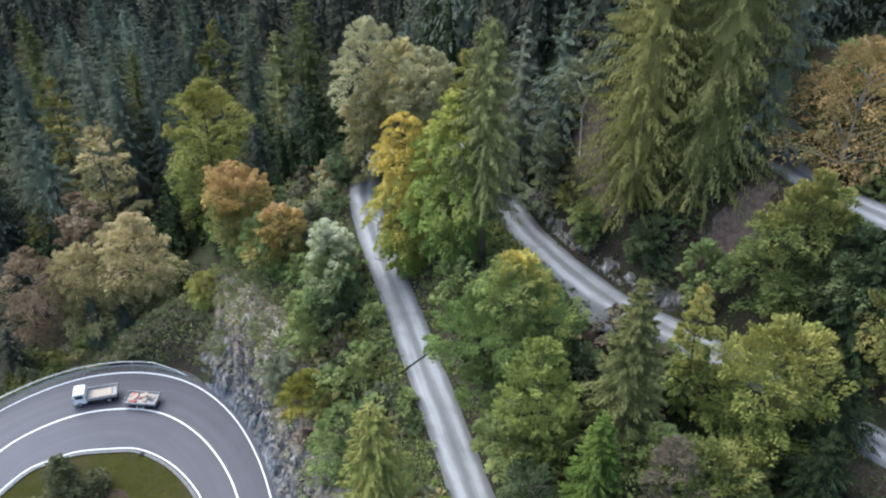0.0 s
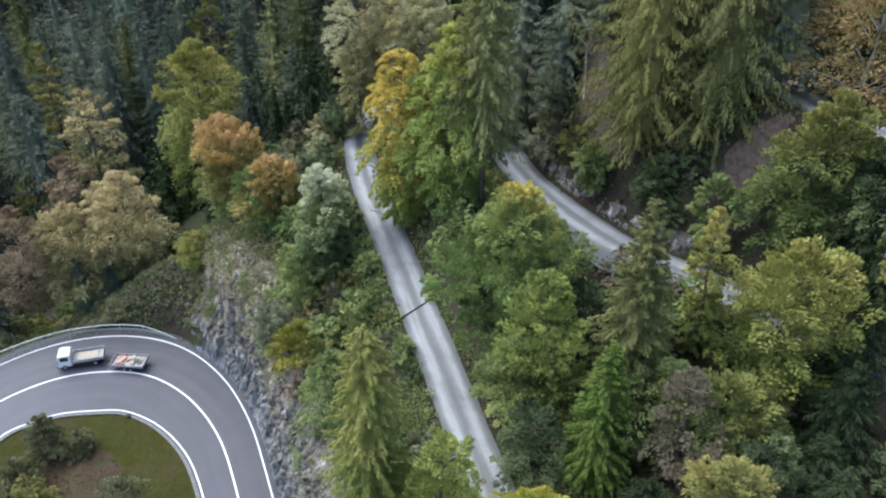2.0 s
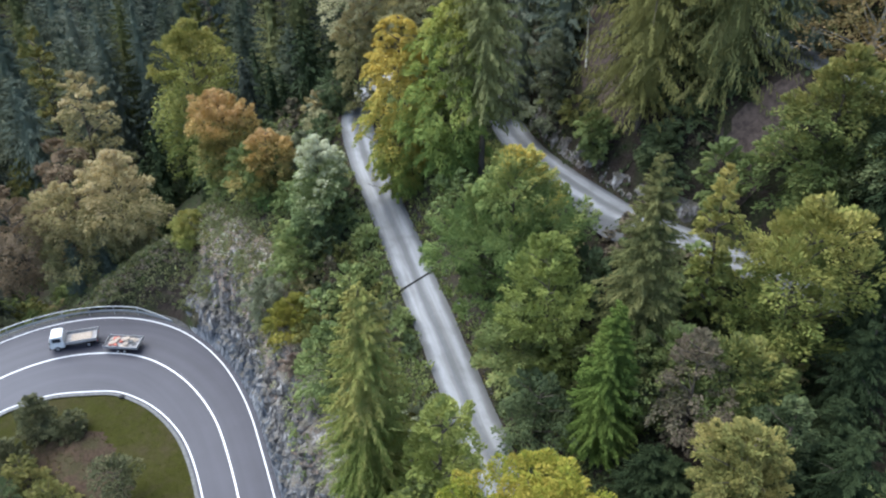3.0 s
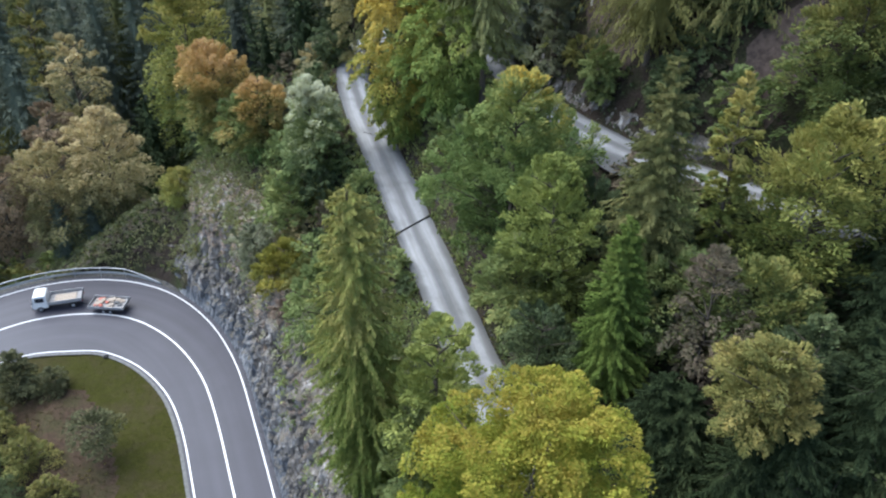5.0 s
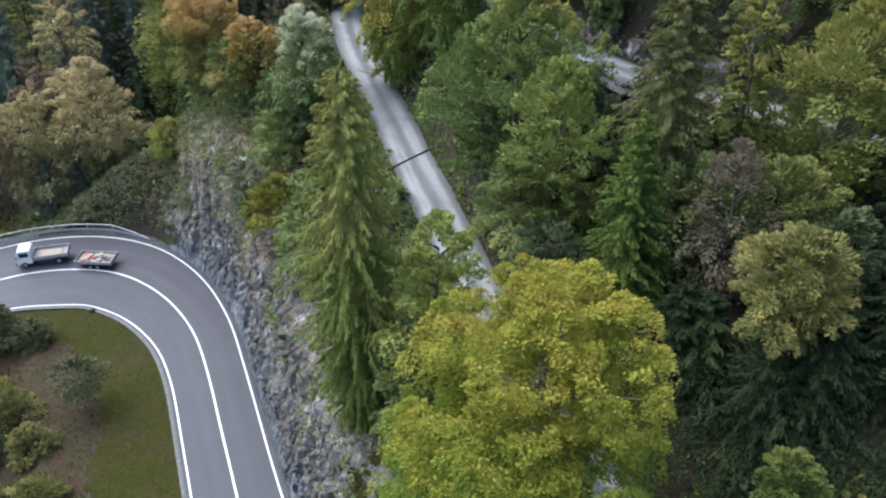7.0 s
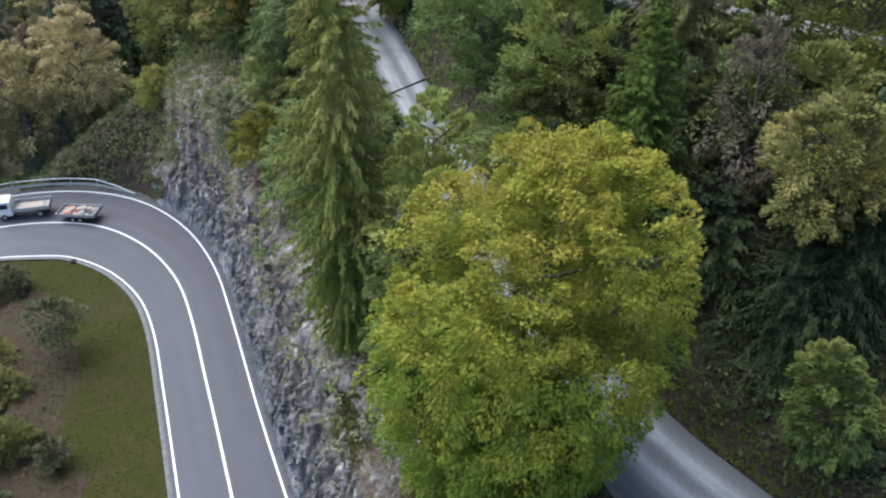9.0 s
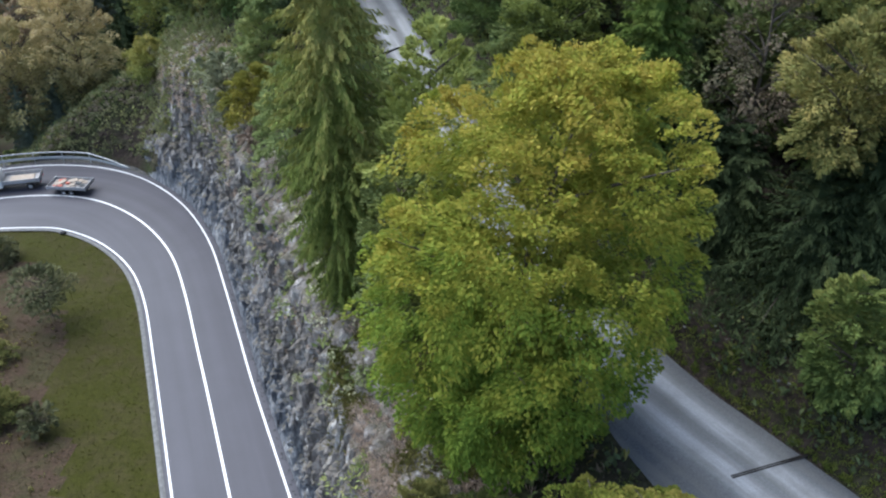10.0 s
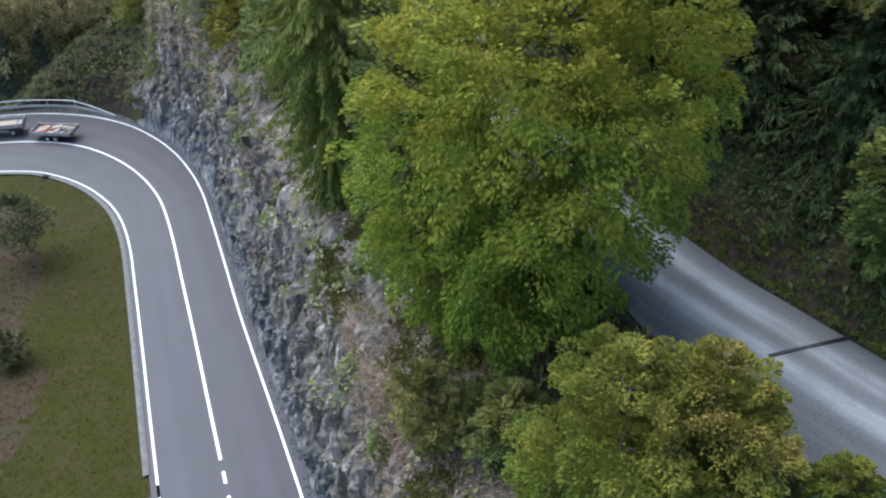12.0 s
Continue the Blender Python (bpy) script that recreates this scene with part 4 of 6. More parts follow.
    put("trunk", mesh_of("trunk", tv, tf, (bark or BARK,)), top)
    put("crown", leaf_mesh("crown", np.vstack([v, lead]), mat), top)
    return top


def stand(top, x, y, label, category, group="", turn=None, sink=0.3):
    top.matrix_world = pose(x, y, height(x, y) - sink, 0, 0, turn if turn is not None else (x * 37 + y * 91) % 360)
    return tagged(top, label, category, group)


def leafy(x, y, z, R, mat, label, seed, name="broadleaf_tree", turn=None, sink=0.3, **more):
    """A leafy tree with its top at z."""
    return stand(broadleaf(name, max(2.0, z - height(x, y)), R, mat, seed, **more), x, y, label, "tree", turn=turn, sink=sink)


def spruce(x, y, z, R, mat, label, seed, name="spruce_tree", **more):
    return stand(conifer(name, max(2.5, z - height(x, y)), R, mat, seed, **more), x, y, label, "tree")


# tufts of herbs and dry grass rooted on the ledges of the rock cut
def tufts(name, n, mat, seed, label, lo, hi, per, leaf, broad, reach, beyond=None):
    g = np.random.default_rng(seed)
    i, j = g.integers(0, CUT_X.shape[0], n), g.integers(int(lo * CUT_X.shape[1]), int(hi * CUT_X.shape[1]), n)
    ok = ripple(i * 0.16, j * 0.12, 2.4, seed) + 0.9 * (j / CUT_X.shape[1] - 0.6) > 0.15
    if beyond is not None:
        ok = CUT_Y[i, j] + 4 * ripple(i * 0.16, j * 0.1, 3.0, seed) > beyond
    i, j = i[ok], j[ok]
    o = np.column_stack([CUT_X[i, j], CUT_Y[i, j], CUT_Z[i, j] - 0.03])
    side = -cr[i]
    way = np.column_stack([side * 0.6 + g.normal(0, 0.4, (len(i), 2)), g.uniform(0.4, 1.2, len(i))])
    r = reach * g.uniform(0.5, 1.5, len(i))
    tagged(put(name, leaf_mesh(name, spray(g, o, way, r, r * 0.8, per, leaf, broad, 0.4, 0.2, 0.8, 0.1), mat)), label, "plants", kind="stuff")


tufts("rock_plants", 130, GREEN, 71, "green herbs rooted on ledges of the rock", 0.6, 1.0, 60, 0.24, 0.4, 1.0)
tufts("rock_plants", 260, SILVER, 72, "grey-green plants rooted on ledges of the rock", 0.5, 0.95, 44, 0.2, 0.5, 0.6)
tufts("rock_grass", 900, STRAW, 73, "dry grass on ledges of the rock", 0.6, 1.0, 14, 0.3, 0.16, 0.35)
# towards the end of the bend the rock goes over into an overgrown bank
tufts("bank_plants", 1500, OLIVE, 74, "olive-brown brambles over the end of the rock", 0.7, 1.0, 9, 0.28, 0.5, 0.55, beyond=56)
tufts("bank_plants", 3000, BRAMBLE, 77, "grey-green bramble leaves over the end of the rock", 0.3, 1.0, 10, 0.28, 0.5, 0.6, beyond=68)
tufts("bank_plants", 900, SILVER, 75, "grey-green brambles over the end of the rock", 0.65, 1.0, 9, 0.26, 0.5, 0.5, beyond=51)
tufts("bank_grass", 5200, HEATHER, 76, "dry grey-pink stalks over the end of the rock", 0.55, 1.0, 9, 0.36, 0.14, 0.4, beyond=47)

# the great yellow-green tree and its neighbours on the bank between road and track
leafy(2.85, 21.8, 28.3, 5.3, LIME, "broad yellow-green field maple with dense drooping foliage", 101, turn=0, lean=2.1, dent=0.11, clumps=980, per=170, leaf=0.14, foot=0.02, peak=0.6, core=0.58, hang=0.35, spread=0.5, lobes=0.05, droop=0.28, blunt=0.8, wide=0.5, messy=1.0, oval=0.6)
leafy(5.2, 13.2, 18.0, 2.45, SAPLING, "small yellow-green tree below the track", 102, clumps=330, per=190, leaf=0.095, foot=0.0, peak=0.5, spread=0.8, core=0.45, wide=0.5, oval=0.6, lobes=0.16)
leafy(7.3, 13.8, 17.9, 2.3, SAPLING, "small olive tree with browning leaves below the track", 103, clumps=330, per=190, leaf=0.095, foot=0.0, peak=0.5, spread=0.8, core=0.45, wide=0.5, oval=0.6, lobes=0.16)
leafy(11.7, 13.3, 13.6, 0.9, SAPLING, "low olive shrub at the edge of the gravel", 109, name="shrub", clumps=90, per=90, leaf=0.1, foot=0.0, oval=0.6)
leafy(0.4, 18.0, 13.7, 1.25, OLIVE, "pale olive rounded shrub on the bank", 104, clumps=160, per=110, leaf=0.09, foot=0.0, oval=0.6)
leafy(2.6, 17.6, 13.5, 1.6, MAPLE, "green rounded shrub under the great maple", 108, clumps=170, per=100, leaf=0.12, foot=0.0, oval=0.6)
spruce(-4.5, 31.2, 33.4, 3.4, SPRUCE_TALL, "tall olive-green spruce at the lip of the rock cutting", 105, branches=560, per=130, leaf=0.27, broad=0.26, sag=-18, rise=30, slim=0.5, waist=0.45, ragged=0.13, fan=0.16, droop=0.45, hang=0.5, foot=0.04, dense=1.7)
leafy(-0.3, 28.8, 27.5, 2.6, ASH, "light green ash with open foliage beside the spruce", 106, clumps=200, per=98, leaf=0.2, foot=0.1, gaps=0.1, tilt=(10, 75), lobes=0.4)
leafy(-1.1, 28.0, 21.9, 2.2, GREEN, "green young tree under the great maple", 107, clumps=120, per=98, leaf=0.16, foot=0.0)
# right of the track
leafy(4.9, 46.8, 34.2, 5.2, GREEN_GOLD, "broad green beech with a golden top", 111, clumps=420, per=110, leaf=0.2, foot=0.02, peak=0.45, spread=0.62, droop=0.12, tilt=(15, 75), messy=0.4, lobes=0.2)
leafy(6.9, 40.0, 31.0, 3.1, ASH, "round light green broadleaf tree", 112, clumps=190, per=110, leaf=0.2, foot=0.05, tilt=(10, 75), droop=0.15)
spruce(12.6, 38.6, 37.6, 3.4, SPRUCE_MID, "slender green spruce with upturned branches", 113, branches=380, per=100, leaf=0.28, broad=0.28, ragged=0.15, slim=0.75, droop=0.35, fan=0.18, dense=1.4)
spruce(10.2, 34.1, 30.2, 2.7, SPRUCE_BRIGHT, "fresh bright green young spruce", 114, branches=420, per=90, leaf=0.24, broad=0.28, ragged=0.1, slim=0.85, sag=0, droop=0.25, fan=0.17, dense=1.8)
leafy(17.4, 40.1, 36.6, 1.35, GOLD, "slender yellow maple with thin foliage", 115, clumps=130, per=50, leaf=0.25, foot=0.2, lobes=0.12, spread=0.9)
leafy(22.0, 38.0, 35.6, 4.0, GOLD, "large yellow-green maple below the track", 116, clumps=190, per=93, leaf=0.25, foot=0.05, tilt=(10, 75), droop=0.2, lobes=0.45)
leafy(15.9, 26.4, 28.5, 2.3, OLIVE, "yellowing maple in a dark hollow", 117, clumps=170, per=112, leaf=0.165, foot=0.5, peak=0.55, lobes=0.5)
leafy(19.0, 29.0, 28.0, 2.4, DARK, "dark green broadleaf tree on the slope", 118, clumps=90, per=98, leaf=0.18, foot=0.1)
leafy(14.9, 32.6, 29.7, 2.3, RUST, "thin brownish tree losing its leaves", 119, clumps=150, per=60, leaf=0.17, foot=0.2, gaps=0.3, lobes=0.35)
leafy(18.4, 33.0, 28.5, 3.6, MAPLE, "green broadleaf tree on the slope", 120, clumps=140, per=87, leaf=0.23, foot=0.05)
leafy(15.0, 36.0, 27.5, 3.2, GREEN, "green broadleaf tree between spruces", 121, clumps=120, per=87, leaf=0.23, foot=0.05)
leafy(6.0, 35.5, 23.2, 2.6, DARK, "dark green shrubby tree beside the track", 122, clumps=90, per=98, leaf=0.18, foot=0.02)
leafy(5.0, 40.5, 25.5, 2.8, GREEN, "green shrubby tree beside the track", 123, clumps=100, per=87, leaf=0.22, foot=0.02)
spruce(15.6, 26.0, 22.5, 3.0, SPRUCE_DEEP_SHADE, "spruce with level boughs above the track, coloured as in shade", 124, branches=200, per=80, leaf=0.27, broad=0.28, fan=0.18, dense=1.5)
spruce(19.6, 30.4, 26.5, 3.0, SPRUCE_DEEP_SHADE, "spruce above the track, coloured as if in shade", 129, branches=200, per=80, leaf=0.27, broad=0.28, fan=0.18, dense=1.5)
spruce(12.2, 29.8, 23.0, 2.8, SPRUCE_DEEP_SHADE, "spruce above the track, coloured as if in shade", 130, branches=200, per=80, leaf=0.27, broad=0.28, fan=0.18, dense=1.5)
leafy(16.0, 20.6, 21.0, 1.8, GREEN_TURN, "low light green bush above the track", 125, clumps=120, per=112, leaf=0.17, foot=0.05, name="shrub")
spruce(13.4, 29.2, 22.8, 2.9, SPRUCE_DEEP_SHADE, "spruce above the track, coloured as if in shade", 126, branches=200, per=80, leaf=0.27, broad=0.28, fan=0.18, dense=1.5)
spruce(17.6, 26.0, 25.0, 3.3, SPRUCE_DEEP_SHADE, "spruce above the track, coloured as if in shade", 127, branches=200, per=80, leaf=0.27, broad=0.28, fan=0.18, dense=1.5)
spruce(21.5, 26.5, 28.0, 3.3, SPRUCE_DEEP_SHADE, "spruce above the track, coloured as if in shade", 128, branches=200, per=80, leaf=0.27, broad=0.28, fan=0.18, dense=1.5)
spruce(24.6, 33.2, 29.6, 2.9, SPRUCE_DEEP_SHADE, "spruce above the track, coloured as if in shade", 212, branches=200, per=80, leaf=0.27, broad=0.28, fan=0.18, dense=1.5)
spruce(26.8, 37.0, 31.5, 3.0, SPRUCE_DEEP_SHADE, "spruce above the track, coloured as if in shade", 213, branches=200, per=80, leaf=0.27, broad=0.28, fan=0.18, dense=1.5)
spruce(22.6, 30.2, 26.6, 2.6, SPRUCE_DEEP_SHADE, "spruce above the track, coloured as if in shade", 214, branches=180, per=80, leaf=0.27, broad=0.28, fan=0.18, dense=1.5)
# round the hairpin of the track
leafy(0.4, 59.8, 42.6, 3.9, BEECH, "tall green beech with yellowing top beside the track", 131, clumps=320, per=118, leaf=0.24, foot=0.0, peak=0.3, spread=0.8, droop=0.7, hang=0.4, blunt=0.7)
leafy(-4.6, 62.6, 39.4, 3.5, GOLD_GREEN, "golden beech overhanging the bend of the track", 138, clumps=240, per=110, leaf=0.24, foot=0.1, peak=0.55, spread=0.8, droop=0.7, hang=0.4)
spruce(3.0, 58.3, 48.8, 3.2, SPRUCE_OLIVE, "tall thin grey-green spruce with bare lower trunk", 132, branches=300, per=90, leaf=0.34, foot=0.3, broad=0.28, fan=0.2, droop=0.5, hang=0.6, slim=0.5, dense=1.4)
leafy(1.5, 68.0, 43.4, 2.2, GOLD, "yellow birch with a narrow crown", 133, clumps=90, per=87, leaf=0.26, foot=0.2)
leafy(-9.0, 79.0, 43.5, 3.6, GREYGREEN, "tall grey-green pine with a ragged crown", 134, name="pine_tree", clumps=190, per=100, leaf=0.22, foot=0.25, lobes=0.4, peak=0.6, bark=RED_BARK)
leafy(-2.7, 75.5, 41.4, 3.0, GREYGREEN, "tall grey-green pine with a ragged crown", 139, name="pine_tree", clumps=170, per=100, leaf=0.22, foot=0.35, lobes=0.4, peak=0.6, bark=RED_BARK)
leafy(-5.2, 78.0, 41.5, 3.6, TAN_ORANGE, "tall beech with thin tan and orange foliage", 135, clumps=190, per=95, leaf=0.23, foot=0.1, peak=0.55)
leafy(-9.9, 77.5, 36.7, 2.9, PALE, "pale yellow-green tree on the spur", 136, clumps=130, per=85, leaf=0.24, foot=0.0)
leafy(-12.5, 78.5, 29.0, 2.2, DARK, "dark green shrubby tree at the bend of the track", 137, clumps=70, per=75, leaf=0.25, foot=0.02)
# hill above the upper leg
spruce(16.2, 58.5, 57.0, 5.4, LARCH, "tall olive-yellow larch with loose hanging twigs", 141, name="larch_tree", branches=560, per=100, leaf=0.3, broad=0.26, fan=0.13, ragged=0.25, slim=0.32, sag=-8, rise=28, droop=0.3, foot=0.1, hang=0.8, dense=2.0)
spruce(21.8, 57.0, 62.0, 6.0, SPRUCE_MID, "tall green spruce with long hanging branches", 142, branches=560, per=100, leaf=0.32, broad=0.26, fan=0.13, ragged=0.25, slim=0.38, sag=-15, rise=25, droop=0.35, foot=0.04, hang=0.8, dense=1.8)
spruce(26.5, 57.5, 60.0, 4.2, SPRUCE, "tall dark spruce on the hill", 143, branches=110, per=80, leaf=0.5, broad=0.36, fan=0.22)
leafy(31.4, 54.0, 49.2, 4.9, AMBER, "rusty yellow beech with bare pale limbs", 144, clumps=230, per=80, leaf=0.21, foot=0.2, bark=PALE_BARK, gaps=0.2)
leafy(26.0, 46.6, 41.8, 3.7, MAPLE, "round green broadleaf tree on the hill", 145, clumps=230, per=105, leaf=0.25, foot=0.03, lobes=0.4)
leafy(29.6, 44.8, 38.6, 3.6, DARK, "dark green broadleaf tree below the upper track", 149, clumps=150, per=95, leaf=0.25, foot=0.03)
leafy(12.6, 65.5, 44.4, 1.9, WILLOW, "thin birch with a white trunk and small crown", 146, clumps=50, per=60, leaf=0.24, foot=0.62, bark=PALE_BARK, trunk=0.14, arms=8)
spruce(29.5, 42.5, 38.0, 3.6, SPRUCE_DEEP_SHADE, "dark green spruce beside the upper track", 147, branches=200, per=60, leaf=0.34, broad=0.3, fan=0.18, dense=1.3)
leafy(32.0, 41.0, 37.0, 3.5, OLIVE, "olive broadleaf tree beside the upper track", 148, clumps=120, per=87, leaf=0.27, foot=0.03)
spruce(7.2, 73.0, 45.0, 3.0, SPRUCE, "dark spruce above the hairpin of the track", 191, branches=100, per=80, leaf=0.5, fan=0.24, broad=0.36)
spruce(11.0, 70.5, 47.0, 3.2, SPRUCE, "dark spruce above the hairpin of the track", 192, branches=100, per=80, leaf=0.5, fan=0.24, broad=0.36)
spruce(15.5, 69.0, 49.0, 3.2, SPRUCE, "dark spruce behind the white birch", 193, branches=100, per=80, leaf=0.5, fan=0.24, broad=0.36)
leafy(9.6, 66.8, 37.0, 2.2, WILLOW, "grey-green bushy tree above the rock bank", 194, clumps=90, per=70, leaf=0.26, foot=0.02)
leafy(13.2, 60.0, 32.0, 2.0, GREEN, "dark green bushy tree above the rock bank", 195, clumps=90, per=70, leaf=0.26, foot=0.02)
leafy(17.3, 55.0, 33.0, 2.2, DARK, "dark green bushy tree above the upper track", 196, clumps=100, per=70, leaf=0.26, foot=0.02)
leafy(21.0, 50.5, 33.5, 2.0, GREEN, "green sapling above the upper track", 197, clumps=70, per=70, leaf=0.26, foot=0.02)
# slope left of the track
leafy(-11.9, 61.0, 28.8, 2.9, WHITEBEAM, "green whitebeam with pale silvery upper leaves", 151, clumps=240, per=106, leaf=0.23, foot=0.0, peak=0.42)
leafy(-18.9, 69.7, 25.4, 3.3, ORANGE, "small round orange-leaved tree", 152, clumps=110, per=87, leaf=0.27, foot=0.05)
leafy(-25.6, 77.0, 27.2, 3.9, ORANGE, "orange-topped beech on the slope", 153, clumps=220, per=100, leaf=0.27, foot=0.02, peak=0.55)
leafy(-20.5, 72.0, 23.5, 3.4, GREEN, "green tree below the orange beeches", 154, clumps=110, per=87, leaf=0.27, foot=0.02)
leafy(-37.6, 103.5, 28.6, 6.6, GOLD, "tall yellow-green broadleaf tree among spruces", 155, sink=1.2, clumps=280, per=80, leaf=0.4, foot=0.05, peak=0.42, lobes=0.4)
leafy(-55.0, 103.0, 20.0, 5.0, PALE, "pale yellow broadleaf tree among spruces", 156, clumps=100, per=90, leaf=0.42, foot=0.05)
leafy(-40.9, 79.5, 18.2, 4.7, PALE, "pale straw-coloured broadleaf tree", 157, clumps=190, per=93, leaf=0.29, foot=0.3)
leafy(-47.5, 78.5, 14.8, 4.8, PALE, "pale yellow-green broadleaf tree", 158, clumps=170, per=93, leaf=0.29, foot=0.3)
leafy(-53.5, 77.0, 15.0, 4.2, DUSTY, "dusty tan birch with thinning leaves", 159, clumps=120, per=90, leaf=0.29, foot=0.3)
leafy(-63.0, 120.0, 14.0, 4.5, PALE, "pale yellow tree before the dark forest", 160, clumps=90, per=60, leaf=0.45, foot=0.05)
leafy(-56.0, 94.8, 13.0, 4.2, DUSTY, "greyish pink tree losing its leaves", 161, clumps=90, per=80, leaf=0.4, foot=0.05)
leafy(-70.0, 108.0, 3.5, 4.0, OLIVE, "olive-yellow broadleaf tree at the valley edge", 162, clumps=90, per=60, leaf=0.4, foot=0.05)
leafy(-43.5, 125.0, 26.0, 3.2, OLIVE, "olive-yellow tree among spruces", 163, clumps=90, per=60, leaf=0.45, foot=0.05)
spruce(-43.1, 77.0, 8.4, 2.0, SPRUCE, "dark young spruce beyond the overgrown ridge", 206, branches=130, per=60, leaf=0.3, broad=0.3, fan=0.2, dense=1.5)
spruce(-46.7, 76.0, 7.8, 1.8, SPRUCE, "dark young spruce beyond the overgrown ridge", 207, branches=130, per=60, leaf=0.3, broad=0.3, fan=0.2, dense=1.5)
spruce(-23.7, 107.6, 25.5, 5.0, SPRUCE_BLUE, "dark blue-green spruce at the forest edge", 164, branches=300, per=50, leaf=0.42, broad=0.34, fan=0.2, dense=1.2)
# four spruces added for a dark gap, its shade put into their colour
spruce(-17.7, 112.0, 26.2, 3.4, SPRUCE_DEEP_SHADE, "spruce added for a dark gap, shade put into its colour", 208, branches=130, per=50, leaf=0.55, broad=0.34, fan=0.22, dense=1.2)
spruce(-20.0, 104.0, 26.3, 3.4, SPRUCE_DEEP_SHADE, "spruce added for a dark gap, shade put into its colour", 209, branches=130, per=50, leaf=0.55, broad=0.34, fan=0.22, dense=1.2)
spruce(-13.7, 100.0, 32.7, 3.4, SPRUCE_DEEP_SHADE, "spruce added for a dark gap, shade put into its colour", 210, branches=130, per=50, leaf=0.55, broad=0.34, fan=0.22, dense=1.2)
spruce(-16.2, 98.0, 21.8, 3.4, SPRUCE_DEEP_SHADE, "spruce added for a dark gap, shade put into its colour", 211, branches=130, per=50, leaf=0.55, broad=0.34, fan=0.22, dense=1.2)
spruce(-33.8, 117.9, 26.5, 6.0, SPRUCE_BLUE, "grey-green spruce at the forest edge", 165, branches=300, per=50, leaf=0.42, broad=0.34, fan=0.2, dense=1.2)
spruce(-45.6, 117.4, 26.5, 4.1, SPRUCE_BLUE, "dark blue-green spruce at the forest edge", 166, branches=300, per=50, leaf=0.42, broad=0.34, fan=0.2, dense=1.2)
spruce(-53.7, 125.0, 26.0, 4.8, SPRUCE, "dark green spruce at the forest edge", 167, branches=300, per=50, leaf=0.42, broad=0.34, fan=0.2, dense=1.2)
spruce(-65.1, 150.0, 23.9, 7.1, SPRUCE, "dark grey-green spruce standing out of the forest", 220, branches=340, per=40, leaf=0.48, broad=0.34, fan=0.2, ragged=0.16, slim=0.6, droop=0.3, hang=0.3, dense=1.2)
spruce(-57.2, 128.0, 23.7, 6.5, SPRUCE_MID, "olive-green spruce with a broad top in the forest", 221, branches=340, per=40, leaf=0.48, broad=0.34, fan=0.2, ragged=0.16, slim=0.6, droop=0.3, hang=0.3, dense=1.2)
spruce(-68.4, 132.0, 23.5, 6.8, SPRUCE, "dark grey-green spruce standing out of the forest", 222, branches=340, per=40, leaf=0.48, broad=0.34, fan=0.2, ragged=0.16, slim=0.6, droop=0.3, hang=0.3, dense=1.2)
spruce(-76.2, 142.0, 24.2, 6.8, SPRUCE, "dark grey-green spruce standing out of the forest", 223, branches=340, per=40, leaf=0.48, broad=0.34, fan=0.2, ragged=0.16, slim=0.6, droop=0.3, hang=0.3, dense=1.2)
spruce(-87.9, 150.0, 24.3, 6.5, SPRUCE_MID, "olive-green spruce with a broad top in the forest", 224, branches=340, per=40, leaf=0.48, broad=0.34, fan=0.2, ragged=0.16, slim=0.6, droop=0.3, hang=0.3, dense=1.2)
spruce(-65.7, 139.0, 22.5, 5.9, SPRUCE_BLUE, "grey-green spruce with a blue cast in the forest", 225, branches=340, per=40, leaf=0.48, broad=0.34, fan=0.2, ragged=0.16, slim=0.6, droop=0.3, hang=0.3, dense=1.2)
spruce(-38.6, 138.0, 28.4, 6.8, SPRUCE_BLUE, "grey-green spruce with a blue cast in the forest", 226, branches=340, per=40, leaf=0.48, broad=0.34, fan=0.2, ragged=0.16, slim=0.6, droop=0.3, hang=0.3, dense=1.2)
spruce(-26.1, 128.0, 33.7, 7.1, SPRUCE_MID, "olive-green spruce with a broad top in the forest", 227, branches=340, per=40, leaf=0.48, broad=0.34, fan=0.2, ragged=0.16, slim=0.6, droop=0.3, hang=0.3, dense=1.2)
spruce(-68.4, 110.0, 16.3, 6.2, SPRUCE, "dark grey-green spruce standing out of the forest", 228, branches=340, per=40, leaf=0.48, broad=0.34, fan=0.2, ragged=0.16, slim=0.6, droop=0.3, hang=0.3, dense=1.2)
spruce(-74.0, 114.0, 17.1, 5.9, SPRUCE_BLUE, "grey-green spruce with a blue cast in the forest", 229, branches=340, per=40, leaf=0.48, broad=0.34, fan=0.2, ragged=0.16, slim=0.6, droop=0.3, hang=0.3, dense=1.2)
leafy(-70.1, 122.0, 21.0, 3.4, OLIVE, "olive-brown broadleaf tree among spruces", 230, clumps=110, per=60, leaf=0.45, foot=0.05)
leafy(-43.7, 134.0, 28.2, 3.0, OLIVE, "olive-brown broadleaf tree among spruces", 231, clumps=110, per=60, leaf=0.45, foot=0.05)
spruce(-77.8, 162.0, 24.9, 7.4, SPRUCE, "dark grey-green spruce standing out of the forest", 232, branches=340, per=40, leaf=0.48, broad=0.34, fan=0.2, ragged=0.16, slim=0.6, droop=0.3, hang=0.3, dense=1.2)
spruce(-56.6, 156.0, 26.4, 7.4, SPRUCE_BLUE, "grey-green spruce with a blue cast in the forest", 233, branches=340, per=40, leaf=0.48, broad=0.34, fan=0.2, ragged=0.16, slim=0.6, droop=0.3, hang=0.3, dense=1.2)
